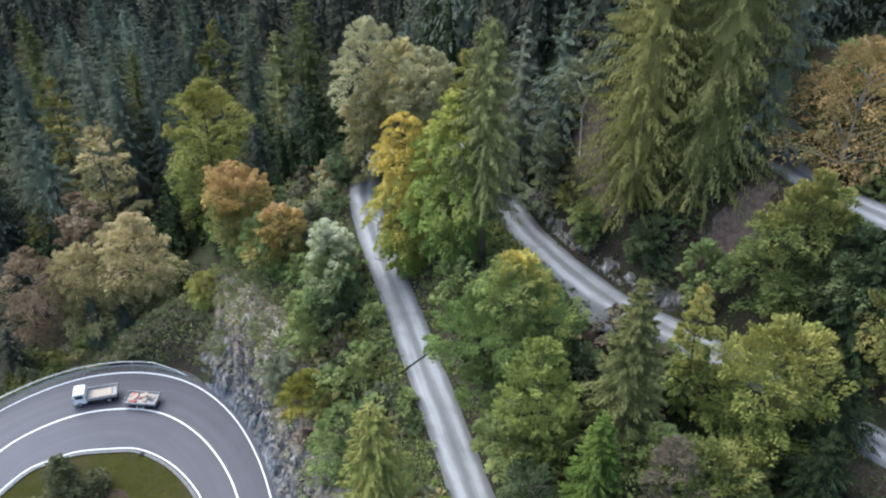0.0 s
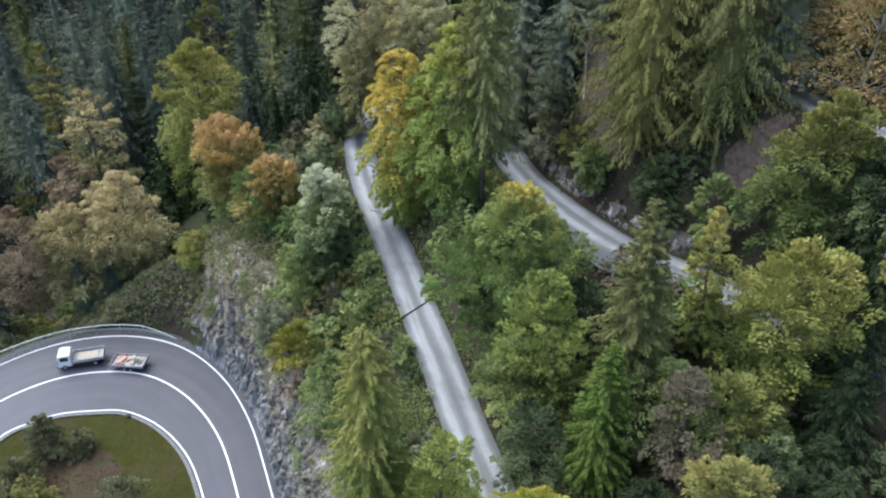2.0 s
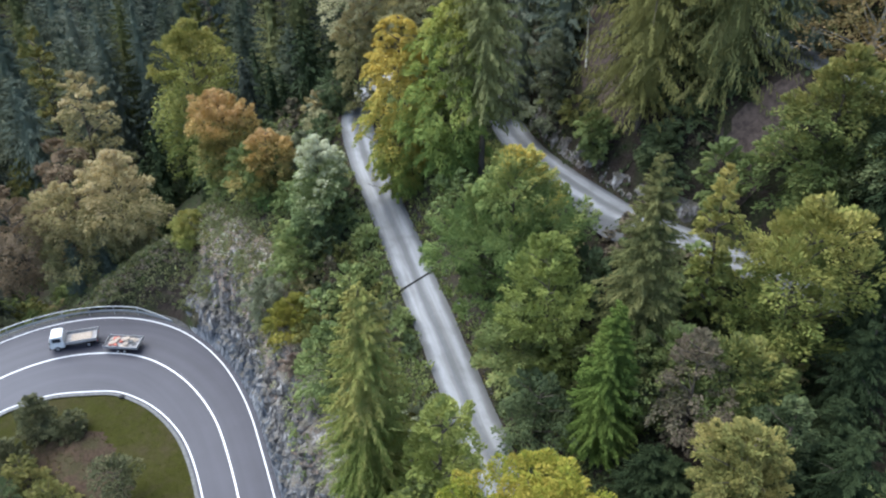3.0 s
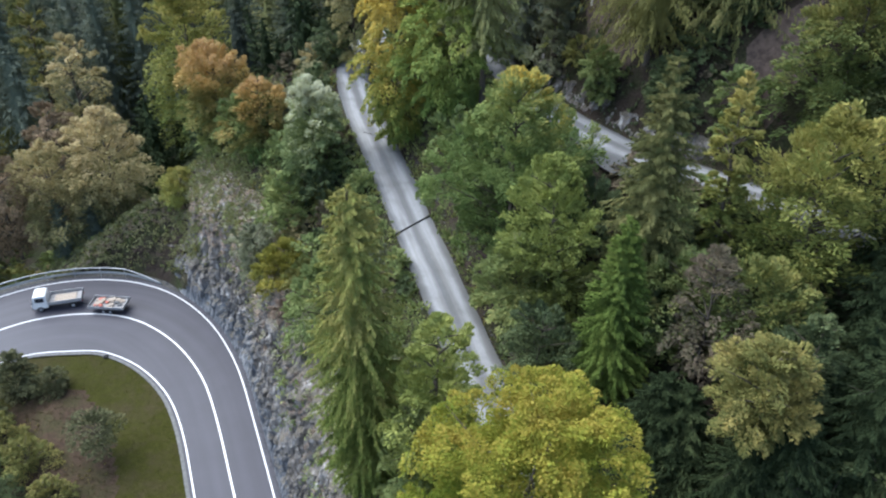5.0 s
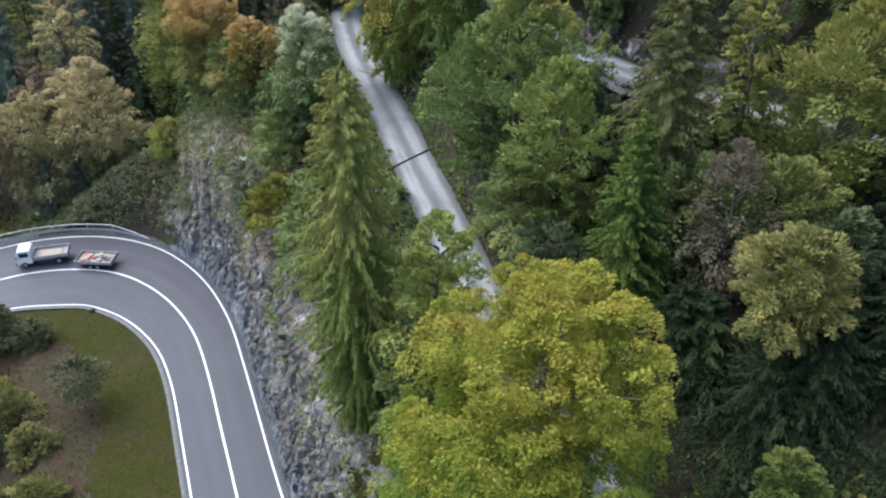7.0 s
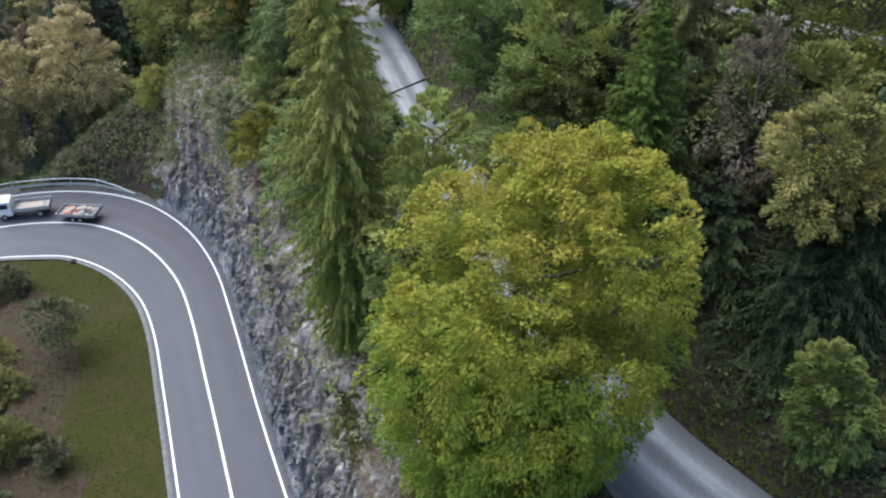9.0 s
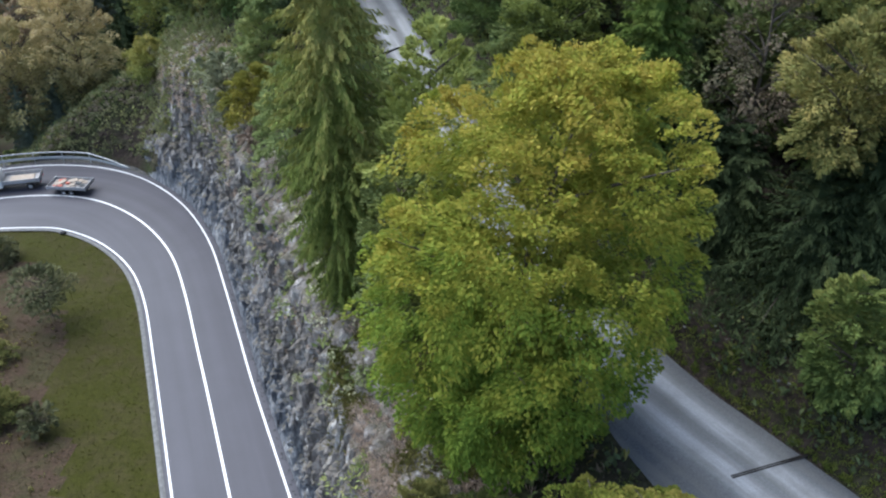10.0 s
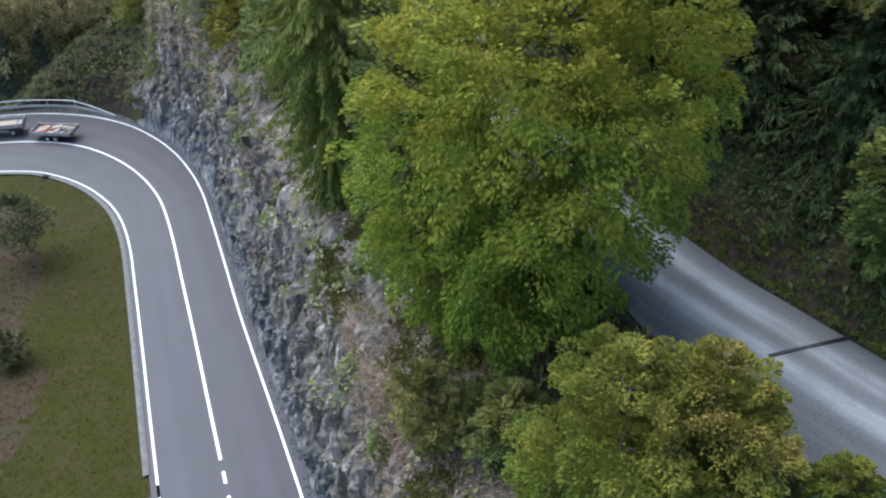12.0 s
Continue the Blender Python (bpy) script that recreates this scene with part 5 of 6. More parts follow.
spruce(-59.9, 124.0, 21.9, 6.4, SPRUCE, "dark grey-green spruce standing out of the forest", 234, branches=340, per=40, leaf=0.48, broad=0.34, fan=0.2, ragged=0.16, slim=0.6, droop=0.3, hang=0.3, dense=1.2)
spruce(-55.1, 140.0, 23.5, 6.6, SPRUCE, "dark grey-green spruce standing out of the forest", 235, branches=340, per=40, leaf=0.48, broad=0.34, fan=0.2, ragged=0.16, slim=0.6, droop=0.3, hang=0.3, dense=1.2)
spruce(-77.3, 137.0, 20.8, 6.2, SPRUCE_BLUE, "grey-green spruce with a blue cast in the forest", 236, branches=340, per=40, leaf=0.48, broad=0.34, fan=0.2, ragged=0.16, slim=0.6, droop=0.3, hang=0.3, dense=1.2)
spruce(-79.6, 128.0, 21.3, 6.4, SPRUCE, "dark grey-green spruce standing out of the forest", 237, branches=340, per=40, leaf=0.48, broad=0.34, fan=0.2, ragged=0.16, slim=0.6, droop=0.3, hang=0.3, dense=1.2)
spruce(-61.0, 115.0, 20.4, 5.4, SPRUCE_BLUE, "grey-green spruce with a blue cast in the forest", 238, branches=340, per=40, leaf=0.48, broad=0.34, fan=0.2, ragged=0.16, slim=0.6, droop=0.3, hang=0.3, dense=1.2)
spruce(-30.8, 127.0, 27.8, 6.0, SPRUCE_OLIVE, "olive-green spruce with a broad top in the forest", 239, branches=340, per=40, leaf=0.48, broad=0.34, fan=0.2, ragged=0.16, slim=0.6, droop=0.3, hang=0.3, dense=1.2)
leafy(-29.9, 73.0, 13.9, 2.6, GOLD, "round yellow shrub on the slope", 168, name="shrub", clumps=110, per=87, leaf=0.2, foot=0.0, peak=0.5)
leafy(-13.0, 50.8, 18.3, 2.4, MUSTARD, "mustard-yellow shrub above the rock cutting", 169, name="shrub", clumps=110, per=80, leaf=0.2, foot=0.0)
leafy(-9.0, 43.5, 21.0, 2.6, GREEN, "green broadleaf tree above the rock cutting", 170, clumps=100, per=87, leaf=0.22, foot=0.03)
leafy(-13.8, 57.5, 21.5, 2.8, GREEN, "dark green shrubby tree on the slope", 171, clumps=100, per=87, leaf=0.24, foot=0.0)
leafy(-16.3, 53.3, 18.6, 2.2, WILLOW, "grey-green willow shrub above the rock cutting", 172, name="shrub", clumps=90, per=80, leaf=0.19, foot=0.0)
leafy(-12.4, 46.6, 14.9, 1.2, STRAW, "small straw-coloured shrub at the rock lip", 173, name="shrub", clumps=50, per=60, leaf=0.18, foot=0.0)
leafy(-16.2, 74.1, 23.3, 2.0, WILLOW, "pale grey-green willow shrub beside the upper bend", 201, name="shrub", clumps=80, per=60, leaf=0.22, foot=0.0)
leafy(-14.2, 76.6, 24.9, 2.0, GREYGREEN, "grey-green willow shrub beside the upper bend", 202, name="shrub", clumps=80, per=60, leaf=0.22, foot=0.0)
leafy(-18.8, 76.6, 22.6, 2.0, GREYGREEN, "grey-green willow shrub beside the upper bend", 203, name="shrub", clumps=80, per=60, leaf=0.22, foot=0.0)
leafy(-14.8, 70.2, 22.9, 1.8, WILLOW, "pale grey-green willow shrub beside the upper bend", 204, name="shrub", clumps=70, per=60, leaf=0.22, foot=0.0)
leafy(-13.0, 79.6, 26.4, 1.9, GREEN, "young green tree at the bend of the track", 205, clumps=80, per=60, leaf=0.22, foot=0.0)
# inside the hairpin
leafy(-28.8, 43.4, 5.9, 1.9, PINE, "small dark pine with a bare trunk on the verge", 181, name="pine_tree", clumps=90, per=40, leaf=0.2, foot=0.4, peak=0.5, messy=0.9, wide=0.7, spread=1.4, gaps=0.25, lobes=0.4)
leafy(-40.6, 51.6, 4.8, 1.8, PINE, "bushy dark green pine beside the verge", 182, name="pine_tree", clumps=130, per=50, leaf=0.18, foot=0.08, peak=0.4, messy=0.9, spread=1.3, lobes=0.4)
leafy(-36.9, 51.4, 3.4, 1.5, PINE, "low round dark pine beside the verge", 183, name="pine_tree", clumps=90, per=50, leaf=0.16, foot=0.02, messy=0.9)
leafy(-41.6, 47.6, 3.4, 1.6, PINE, "dark green bush among leaf litter", 184, name="shrub", clumps=90, per=70, leaf=0.18, foot=0.0)
leafy(-38.6, 45.2, 3.6, 2.0, OLIVE, "olive-brown bush among leaf litter", 185, name="shrub", clumps=90, per=60, leaf=0.18, foot=0.0)
leafy(-35.2, 42.6, 3.6, 2.1, OLIVE, "olive-brown bush among leaf litter", 186, name="shrub", clumps=90, per=60, leaf=0.18, foot=0.0)
leafy(-40.2, 42.0, 4.0, 2.2, DARK, "dark green bush among leaf litter", 187, name="shrub", clumps=90, per=70, leaf=0.18, foot=0.0)
leafy(-36.2, 38.4, 3.8, 2.3, DARK, "dark green bush among leaf litter", 188, name="shrub", clumps=90, per=70, leaf=0.18, foot=0.0)
leafy(-31.6, 38.6, 2.8, 1.7, OLIVE, "olive-brown bush among leaf litter", 189, name="shrub", clumps=80, per=50, leaf=0.18, foot=0.0)
leafy(-33.0, 34.4, 3.2, 1.9, OLIVE, "olive-brown bush among leaf litter", 190, name="shrub", clumps=80, per=60, leaf=0.18, foot=0.0)
leafy(-24.4, 32.1, 2.9, 1.1, PINE, "young thin pine at the edge of the grass", 198, name="pine_tree", clumps=50, per=40, leaf=0.16, foot=0.35, messy=0.9)
leafy(-28.6, 33.4, 3.6, 2.1, OLIVE, "dense olive bush among leaf litter", 199, name="shrub", clumps=100, per=80, leaf=0.17, foot=0.0)
leafy(-27.6, 28.4, 3.0, 1.8, DARK, "dark green bush among leaf litter", 200, name="shrub", sink=0.9, clumps=90, per=70, leaf=0.17, foot=0.0)


# ---- fill: forest, shrubs, undergrowth ----
PLACED = [(o.location.x, o.location.y) for o in scene.objects if o.parent is None and o.get("category") == "tree"]


def clear_of_ways(x, y, gap):
    ok = np.ones(len(x), bool)
    ok &= np.abs(nearest(TRACK_UP, x, y)[1]) > TRACK_W + gap
    i, lat = nearest(TRACK, x, y)
    ok &= np.abs(lat) > HALF[i] + np.where(lat < 0, SHOULDER[i], 0) + gap
    _, lat, wi, wo = road_frame(x, y)
    return ok & open_hill(x, y) & ((lat > wo + gap + 1.2) | (-lat > wi + gap))


def scatter(x0, x1, y0, y1, step, gap, seed, apart=0.0, jitter=0.42):
    """Uneven places on a jittered grid, clear of road and track and of the trees that stand already."""
    g = np.random.default_rng(seed)
    x, y = np.meshgrid(np.arange(x0, x1, step), np.arange(y0, y1, step))
    x, y = x.ravel() + g.uniform(-jitter, jitter, x.size) * step, y.ravel() + g.uniform(-jitter, jitter, x.size) * step
    ok = clear_of_ways(x, y, gap)
    if apart:
        p = np.array(PLACED)
        ok &= np.min((x[:, None] - p[:, 0]) ** 2 + (y[:, None] - p[:, 1]) ** 2, axis=1) > apart ** 2
    return x[ok], y[ok], g


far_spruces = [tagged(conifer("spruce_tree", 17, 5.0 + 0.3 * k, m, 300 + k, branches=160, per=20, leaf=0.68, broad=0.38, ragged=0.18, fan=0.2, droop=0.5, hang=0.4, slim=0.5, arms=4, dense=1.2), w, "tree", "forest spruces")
               for k, (m, w) in enumerate(((SPRUCE_SHADE, "spruce in the dense forest, darkened as if in shade"), (SPRUCE_SHADE, "spruce in the dense forest, darkened as if in shade"),
                                           (SPRUCE_SHADE, "spruce in the dense forest, darkened as if in shade"), (SPRUCE, "mid-green spruce in the dense forest")))]
far_leafy = [tagged(broadleaf("broadleaf_tree", 17, 4.0, m, 320 + k, clumps=80, per=26, leaf=0.62, foot=0.08, arms=10, ring=4), w, "tree", "forest broadleaf trees")
             for k, (m, w) in enumerate(((GREEN, "green broadleaf tree in the forest"), (OLIVE, "olive broadleaf tree in the forest"), (PALE, "pale yellow broadleaf tree in the forest"),
                                         (RUST, "brownish broadleaf tree in the forest"), (DARK, "dark green broadleaf tree in the forest")))]
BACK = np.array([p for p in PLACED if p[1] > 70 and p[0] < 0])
# small spruces added to fill gaps between trees with shade-dark colour
far_dark = [tagged(conifer("spruce_tree", 11, 3.2 + 0.3 * k, SPRUCE_DEEP_SHADE, 330 + k, branches=60, per=15, leaf=0.66, broad=0.4, ragged=0.25, fan=0.24, droop=0.4, hang=0.3, slim=0.7, arms=3, dense=1.1), "small spruce added in forest gaps, shade put into its colour", "tree", "shaded forest spruces") for k in range(2)]
used = set()


def plant(proto, x, y, scale, tall, g, sink=0.2):
    m = pose(x, y, height(x, y) - sink, g.normal(0, 1.5), g.normal(0, 1.5), g.uniform(0, 360)) @ Matrix.Diagonal((scale, scale, scale * tall, 1))
    if proto.name not in used:
        used.add(proto.name)
        proto.matrix_world = m
        return proto
    return copy_thing(proto, m) if proto.scale.x == 1 else copy_unscaled(proto, m)


def copy_unscaled(proto, m):
    ob = copy_thing(proto, Matrix.Identity(4))
    ob.matrix_world = m
    return ob


def forest(x0, x1, y0, y1, step, leafy_share, seed, size=1.0, apart=4.5, gap=3.0, allowed=None):
    x, y, g = scatter(x0, x1, y0, y1, step, gap, seed, apart)
    for px, py in zip(x, y):
        if allowed is not None and not allowed(px, py):
            continue
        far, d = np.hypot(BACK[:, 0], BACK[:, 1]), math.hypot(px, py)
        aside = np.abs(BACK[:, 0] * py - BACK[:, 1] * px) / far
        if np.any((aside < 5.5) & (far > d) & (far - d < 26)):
            continue  # left out, to keep the camera's view of the tall single trees open
        if g.random() < leafy_share:
            p = far_leafy[g.choice(5, p=[0.3, 0.25, 0.15, 0.1, 0.2])]
            plant(p, px, py, size * g.uniform(0.65, 1.05), g.uniform(0.85, 1.2), g)
        else:
            plant(far_spruces[g.integers(4)], px, py, size * g.uniform(0.75, 1.15), g.uniform(0.7, 1.2), g)


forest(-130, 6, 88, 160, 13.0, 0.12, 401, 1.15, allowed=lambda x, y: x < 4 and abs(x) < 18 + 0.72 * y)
shade_x, shade_y, g = scatter(-130, 4, 90, 190, 7.5, 3.0, 408, 4.0)
for px, py in zip(shade_x, shade_y):
    if abs(px) < 14 + 0.68 * py:
        plant(far_dark[g.integers(2)], px, py, g.uniform(0.8, 1.2), g.uniform(0.8, 1.2), g)
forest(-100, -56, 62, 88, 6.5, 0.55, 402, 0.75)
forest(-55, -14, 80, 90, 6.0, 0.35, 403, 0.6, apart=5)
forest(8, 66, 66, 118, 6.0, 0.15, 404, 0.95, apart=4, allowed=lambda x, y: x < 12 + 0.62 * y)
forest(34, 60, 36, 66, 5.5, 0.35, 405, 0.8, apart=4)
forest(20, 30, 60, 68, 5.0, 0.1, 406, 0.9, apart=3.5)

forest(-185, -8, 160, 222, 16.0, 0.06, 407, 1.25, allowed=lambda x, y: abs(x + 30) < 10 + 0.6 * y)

# the distant forest
g = np.random.default_rng(411)
fx, fy = np.meshgrid(np.arange(-260, 60, 12.0), np.arange(206, 300, 12.0))
fx, fy = fx.ravel() + g.uniform(-3.5, 3.5, fx.size), fy.ravel() + g.uniform(-3.5, 3.5, fx.size)
near = np.abs(fx + 40) < 60 + 0.5 * fy
fx, fy = fx[near], fy[near]
fz = ground_height(fx, fy)
proto_v = []
for k in range(4):
    model = conifer("spruce_model", 30, 3.9 + 0.3 * k, SPRUCE, 420 + k, branches=54, per=10, leaf=1.5, broad=0.42, fan=0.3, droop=0.42, arms=3)
    crown = [c for c in model.children if c.name.startswith("crown")][0].data
    co = np.empty(len(crown.vertices) * 3, np.float32)
    crown.vertices.foreach_get("co", co)
    proto_v.append(co.reshape(-1, 3).astype(float))
    for ob in list(model.children) + [model]:
        bpy.data.objects.remove(ob)
allv = []
for px, py, pz in zip(fx, fy, fz):
    v = proto_v[g.integers(4)]
    a, s = g.uniform(0, 6.28), g.uniform(0.75, 1.2)
    allv.append(np.column_stack([(v[:, 0] * np.cos(a) - v[:, 1] * np.sin(a)) * s + px, (v[:, 0] * np.sin(a) + v[:, 1] * np.cos(a)) * s + py, v[:, 2] * s * g.uniform(0.9, 1.15) + pz]))
tagged(put("distant_forest", leaf_mesh("distant_forest", np.vstack(allv), SPRUCE_SHADE)), "dense spruce forest in the distance, shade put into its colour", "forest", kind="stuff")

# shrubs
shrubs = []
for k, (m, w, hh, R) in enumerate(((GREEN, "leafy green shrub on the slope", 3.2, 1.7), (DARK, "dark green shrub on the slope", 3.0, 1.7), (OLIVE, "olive-green shrub on the slope", 2.6, 1.5),
                                   (WILLOW, "grey-green shrub on the slope", 2.6, 1.5), (PALE, "pale straw-coloured shrub on the slope", 2.2, 1.3), (RUST, "brown shrub losing its leaves", 2.2, 1.3))):
    shrubs.append(tagged(broadleaf("shrub", hh, R, m, 500 + k, clumps=36, per=30, leaf=0.27, foot=0.0, peak=0.4, spread=1.0, lobes=0.35, arms=6, ring=4), w, "shrub", "shrubs on the slope"))


def thicket(x0, x1, y0, y1, step, shares, seed, size=1.0, apart=1.6, gap=1.2, allowed=None):
    x, y, g = scatter(x0, x1, y0, y1, step, gap, seed, apart)
    for px, py in zip(x, y):
        if allowed is None or allowed(px, py):
            plant(shrubs[g.choice(6, p=shares)], px, py, size * g.uniform(0.6, 1.3), g.uniform(0.75, 1.3), g, 0.3)


def left_of_track(x, y):
    return x < np.interp(y, TRACK[30:190:8, 1], TRACK[30:190:8, 0]) and road_frame([x], [y])[1][0] > 9


MIXED, GREENS = [0.34, 0.10, 0.22, 0.20, 0.08, 0.06], [0.24, 0.54, 0.12, 0.03, 0.02, 0.05]
def beside_upper_leg(x, y):
    """Strip below the upper leg, left bare to show the track to the camera."""
    i, lat = nearest(TRACK, [x], [y])
    return i[0] > 300 and 0 < lat[0] < 7 and y > 50


thicket(-34, 4, 30, 82, 3.0, MIXED, 511, 1.05, allowed=lambda x, y: left_of_track(x, y) and not (x < -17 and y > 55 and road_frame([x], [y])[1][0] < 15))
thicket(-18, 4, 33, 72, 2.0, MIXED, 518, 0.7, apart=1.2, gap=0.7, allowed=lambda x, y: left_of_track(x, y) and nearest(TRACK, [x], [y])[1][0] > -7)
thicket(1, 36, 24, 62, 3.1, GREENS, 512, 1.3, apart=1.8, allowed=lambda x, y: not left_of_track(x, y) and not beside_upper_leg(x, y) and (y > 32 or x > 21) and x > np.interp(y, [24, 48, 62], [8, 2, -1]))
thicket(6, 26, 52, 70, 2.8, [0.3, 0.45, 0.1, 0.1, 0.02, 0.03], 517, 1.0, apart=1.6, allowed=lambda x, y: not left_of_track(x, y) and not beside_upper_leg(x, y))
thicket(-6, 34, 70, 84, 3.6, GREENS, 513, 1.2, apart=1.6, allowed=lambda x, y: not left_of_track(x, y))
thicket(-60, -27, 66, 82, 2.9, MIXED, 514, 1.0, gap=1.0, allowed=lambda x, y: road_frame([x], [y])[1][0] > 15)
thicket(14, 26, 16, 25, 2.9, [0.2, 0.6, 0.1, 0.03, 0.02, 0.05], 515, 0.85, apart=1.6)

# low undergrowth, leaves and grasses over the slopes
def undergrowth(name, n, area, mat, per, leaf, broad, reach, seed, keep, label, hang=-0.6):
    g = np.random.default_rng(seed)
    x, y = g.uniform(area[0], area[1], n), g.uniform(area[2], area[3], n)
    ok = clear_of_ways(x, y, 0.25) & keep(x, y, g)
    x, y = x[ok], y[ok]
    o = np.column_stack([x, y, ground_height(x, y) + 0.02])
    a = g.uniform(0, 6.28, len(x))
    way = np.stack([np.cos(a) * 0.6, np.sin(a) * 0.6, g.uniform(0.5, 1.3, len(x))], 1)
    r = reach * g.uniform(0.5, 1.4, len(x))
    v = spray(g, o, way, r, r * 0.8, per, leaf, broad, 0.3, 0.2, 0.8, hang)
    return tagged(put(name, leaf_mesh(name, v, mat)), label, "plants", kind="stuff")


def slope_side(x, y, g):
    _, lat, wi, wo = road_frame(x, y)
    return (lat > wo + 1.6) & (ripple(x, y, 3.0, 61) > -0.25) & ((lat > wo + 7) | (g.random(len(x)) < 0.3))


undergrowth("undergrowth", 11500, (-62, 4, 12, 88), GREEN, 7, 0.36, 0.5, 0.8, 601, slope_side, "low green undergrowth covering the slopes")
undergrowth("undergrowth", 6500, (-9, 9, 28, 66), GREEN, 8, 0.3, 0.45, 0.6, 615, lambda x, y, g: (np.abs(nearest(TRACK, x, y)[1]) < 6.5), "green weeds and seedlings beside the gravel track")
undergrowth("undergrowth", 5500, (4, 36, 12, 88), DARK, 7, 0.36, 0.5, 0.8, 611, slope_side, "low dark green undergrowth covering the shaded slope")
undergrowth("undergrowth", 9000, (-62, 36, 12, 88), OLIVE, 6, 0.36, 0.4, 0.8, 602, lambda x, y, g: slope_side(x, y, g) & (ripple(x, y, 4, 62) > 0.1), "olive-green herbs and ferns on the slopes")
undergrowth("brambles", 6500, (-48, -15, 52, 78), BRAMBLE, 9, 0.3, 0.5, 0.7, 612, lambda x, y, g: (road_frame(x, y)[1] > road_frame(x, y)[3] + 1.9) & (road_frame(x, y)[1] < 21) & (ripple(x, y, 2.4, 67) > -0.4), "grey-green brambles covering the bank above the bend")
undergrowth("dry_grass", 7000, (-20, 8, 12, 62), STRAW, 7, 0.34, 0.16, 0.4, 603, lambda x, y, g: slope_side(x, y, g) & (road_frame(x, y)[1] < 13), "dry straw-coloured grass above the rock cutting")
undergrowth("verge_grass", 12000, (-46, -6, 20, 60), GRASS, 5, 0.10, 0.2, 0.07, 604, lambda x, y, g: (road_frame(x, y)[1] < 0) & (-road_frame(x, y)[1] < 16), "short green grass on the verge")

undergrowth("dry_grass", 5200, (-48, -12, 10, 60), STRAW_LOW, 6, 0.22, 0.16, 0.2, 607, lambda x, y, g: (road_frame(x, y)[1] < 0) & (-road_frame(x, y)[1] - road_frame(x, y)[2] > 5.2 + 2 * g.random(len(x))) & (ripple(x, y, 2.0, 64) > -0.3), "dry brown grass and herbs over leaf litter")
undergrowth("herbs", 2600, (-48, -12, 10, 60), OLIVE, 6, 0.2, 0.4, 0.3, 608, lambda x, y, g: (road_frame(x, y)[1] < 0) & (-road_frame(x, y)[1] - road_frame(x, y)[2] > 6.2) & (ripple(x, y, 2.5, 65) > 0.1), "olive herbs growing through leaf litter")


def track_edge(x, y, g):
    i, lat = nearest(TRACK, x, y)
    edge = HALF[i] + np.where(lat < 0, SHOULDER[i], 0)
    return (np.abs(lat) < edge + 1.4 - 0.6 * g.random(len(x))) & (np.abs(lat) > edge + 0.05) & (nearest(TRACK, x, y)[0] < len(TRACK) // 2)


undergrowth("edge_grass", 26000, (-14, 24, 8, 84), GRASS_EDGE, 7, 0.18, 0.16, 0.26, 605, track_edge, "fresh green grass along the edges of the gravel track")
undergrowth("dry_grass", 15000, (-5, 3.5, 12, 29.5), HEATHER, 8, 0.2, 0.16, 0.3, 606, lambda x, y, g: (road_frame(x, y)[1] > 5.2) & (ripple(x, y, 3.0, 63) > 0.0), "pinkish dry grass and heather on the bank")
undergrowth("moss_herbs", 12000, (-5, 3.5, 12, 29.5), MOSSY, 8, 0.2, 0.4, 0.3, 614, lambda x, y, g: (road_frame(x, y)[1] > 5.0) & (ripple(x, y, 3.0, 63) < 0.12), "dark mossy herbs on the bank above the rock")


def right_edge(x, y, g):
    i, lat = nearest(TRACK, x, y)
    return (i < len(TRACK) // 3) & (lat > HALF[i] + 0.02) & (lat < HALF[i] + 0.7 + 1.0 * g.random(len(x)))


undergrowth("edge_grass", 45000, (6, 28, 6, 34), GRASS_EDGE, 8, 0.2, 0.2, 0.32, 613, right_edge, "fresh green grass strip between gravel and shaded bank")


def near_bank_side(x, y, g):
    i, lat = nearest(TRACK, x, y)
    return (i < len(TRACK) // 3) & (lat > HALF[i] + 1.1 + 1.2 * g.random(len(x))) & (lat < HALF[i] + 7) & (ripple(x, y, 2.2, 66) > -0.25)


# ferns, set thick and dark to stand in for canopy shade too
undergrowth("ferns", 15000, (8, 30, 6, 33), DARK, 11, 0.22, 0.36, 0.7, 609, near_bank_side, "dark green ferns and brambles on the shaded bank")
undergrowth("ferns", 1600, (8, 30, 6, 33), GRASS_EDGE, 9, 0.2, 0.3, 0.5, 610, near_bank_side, "fresh green ferns on the shaded bank")


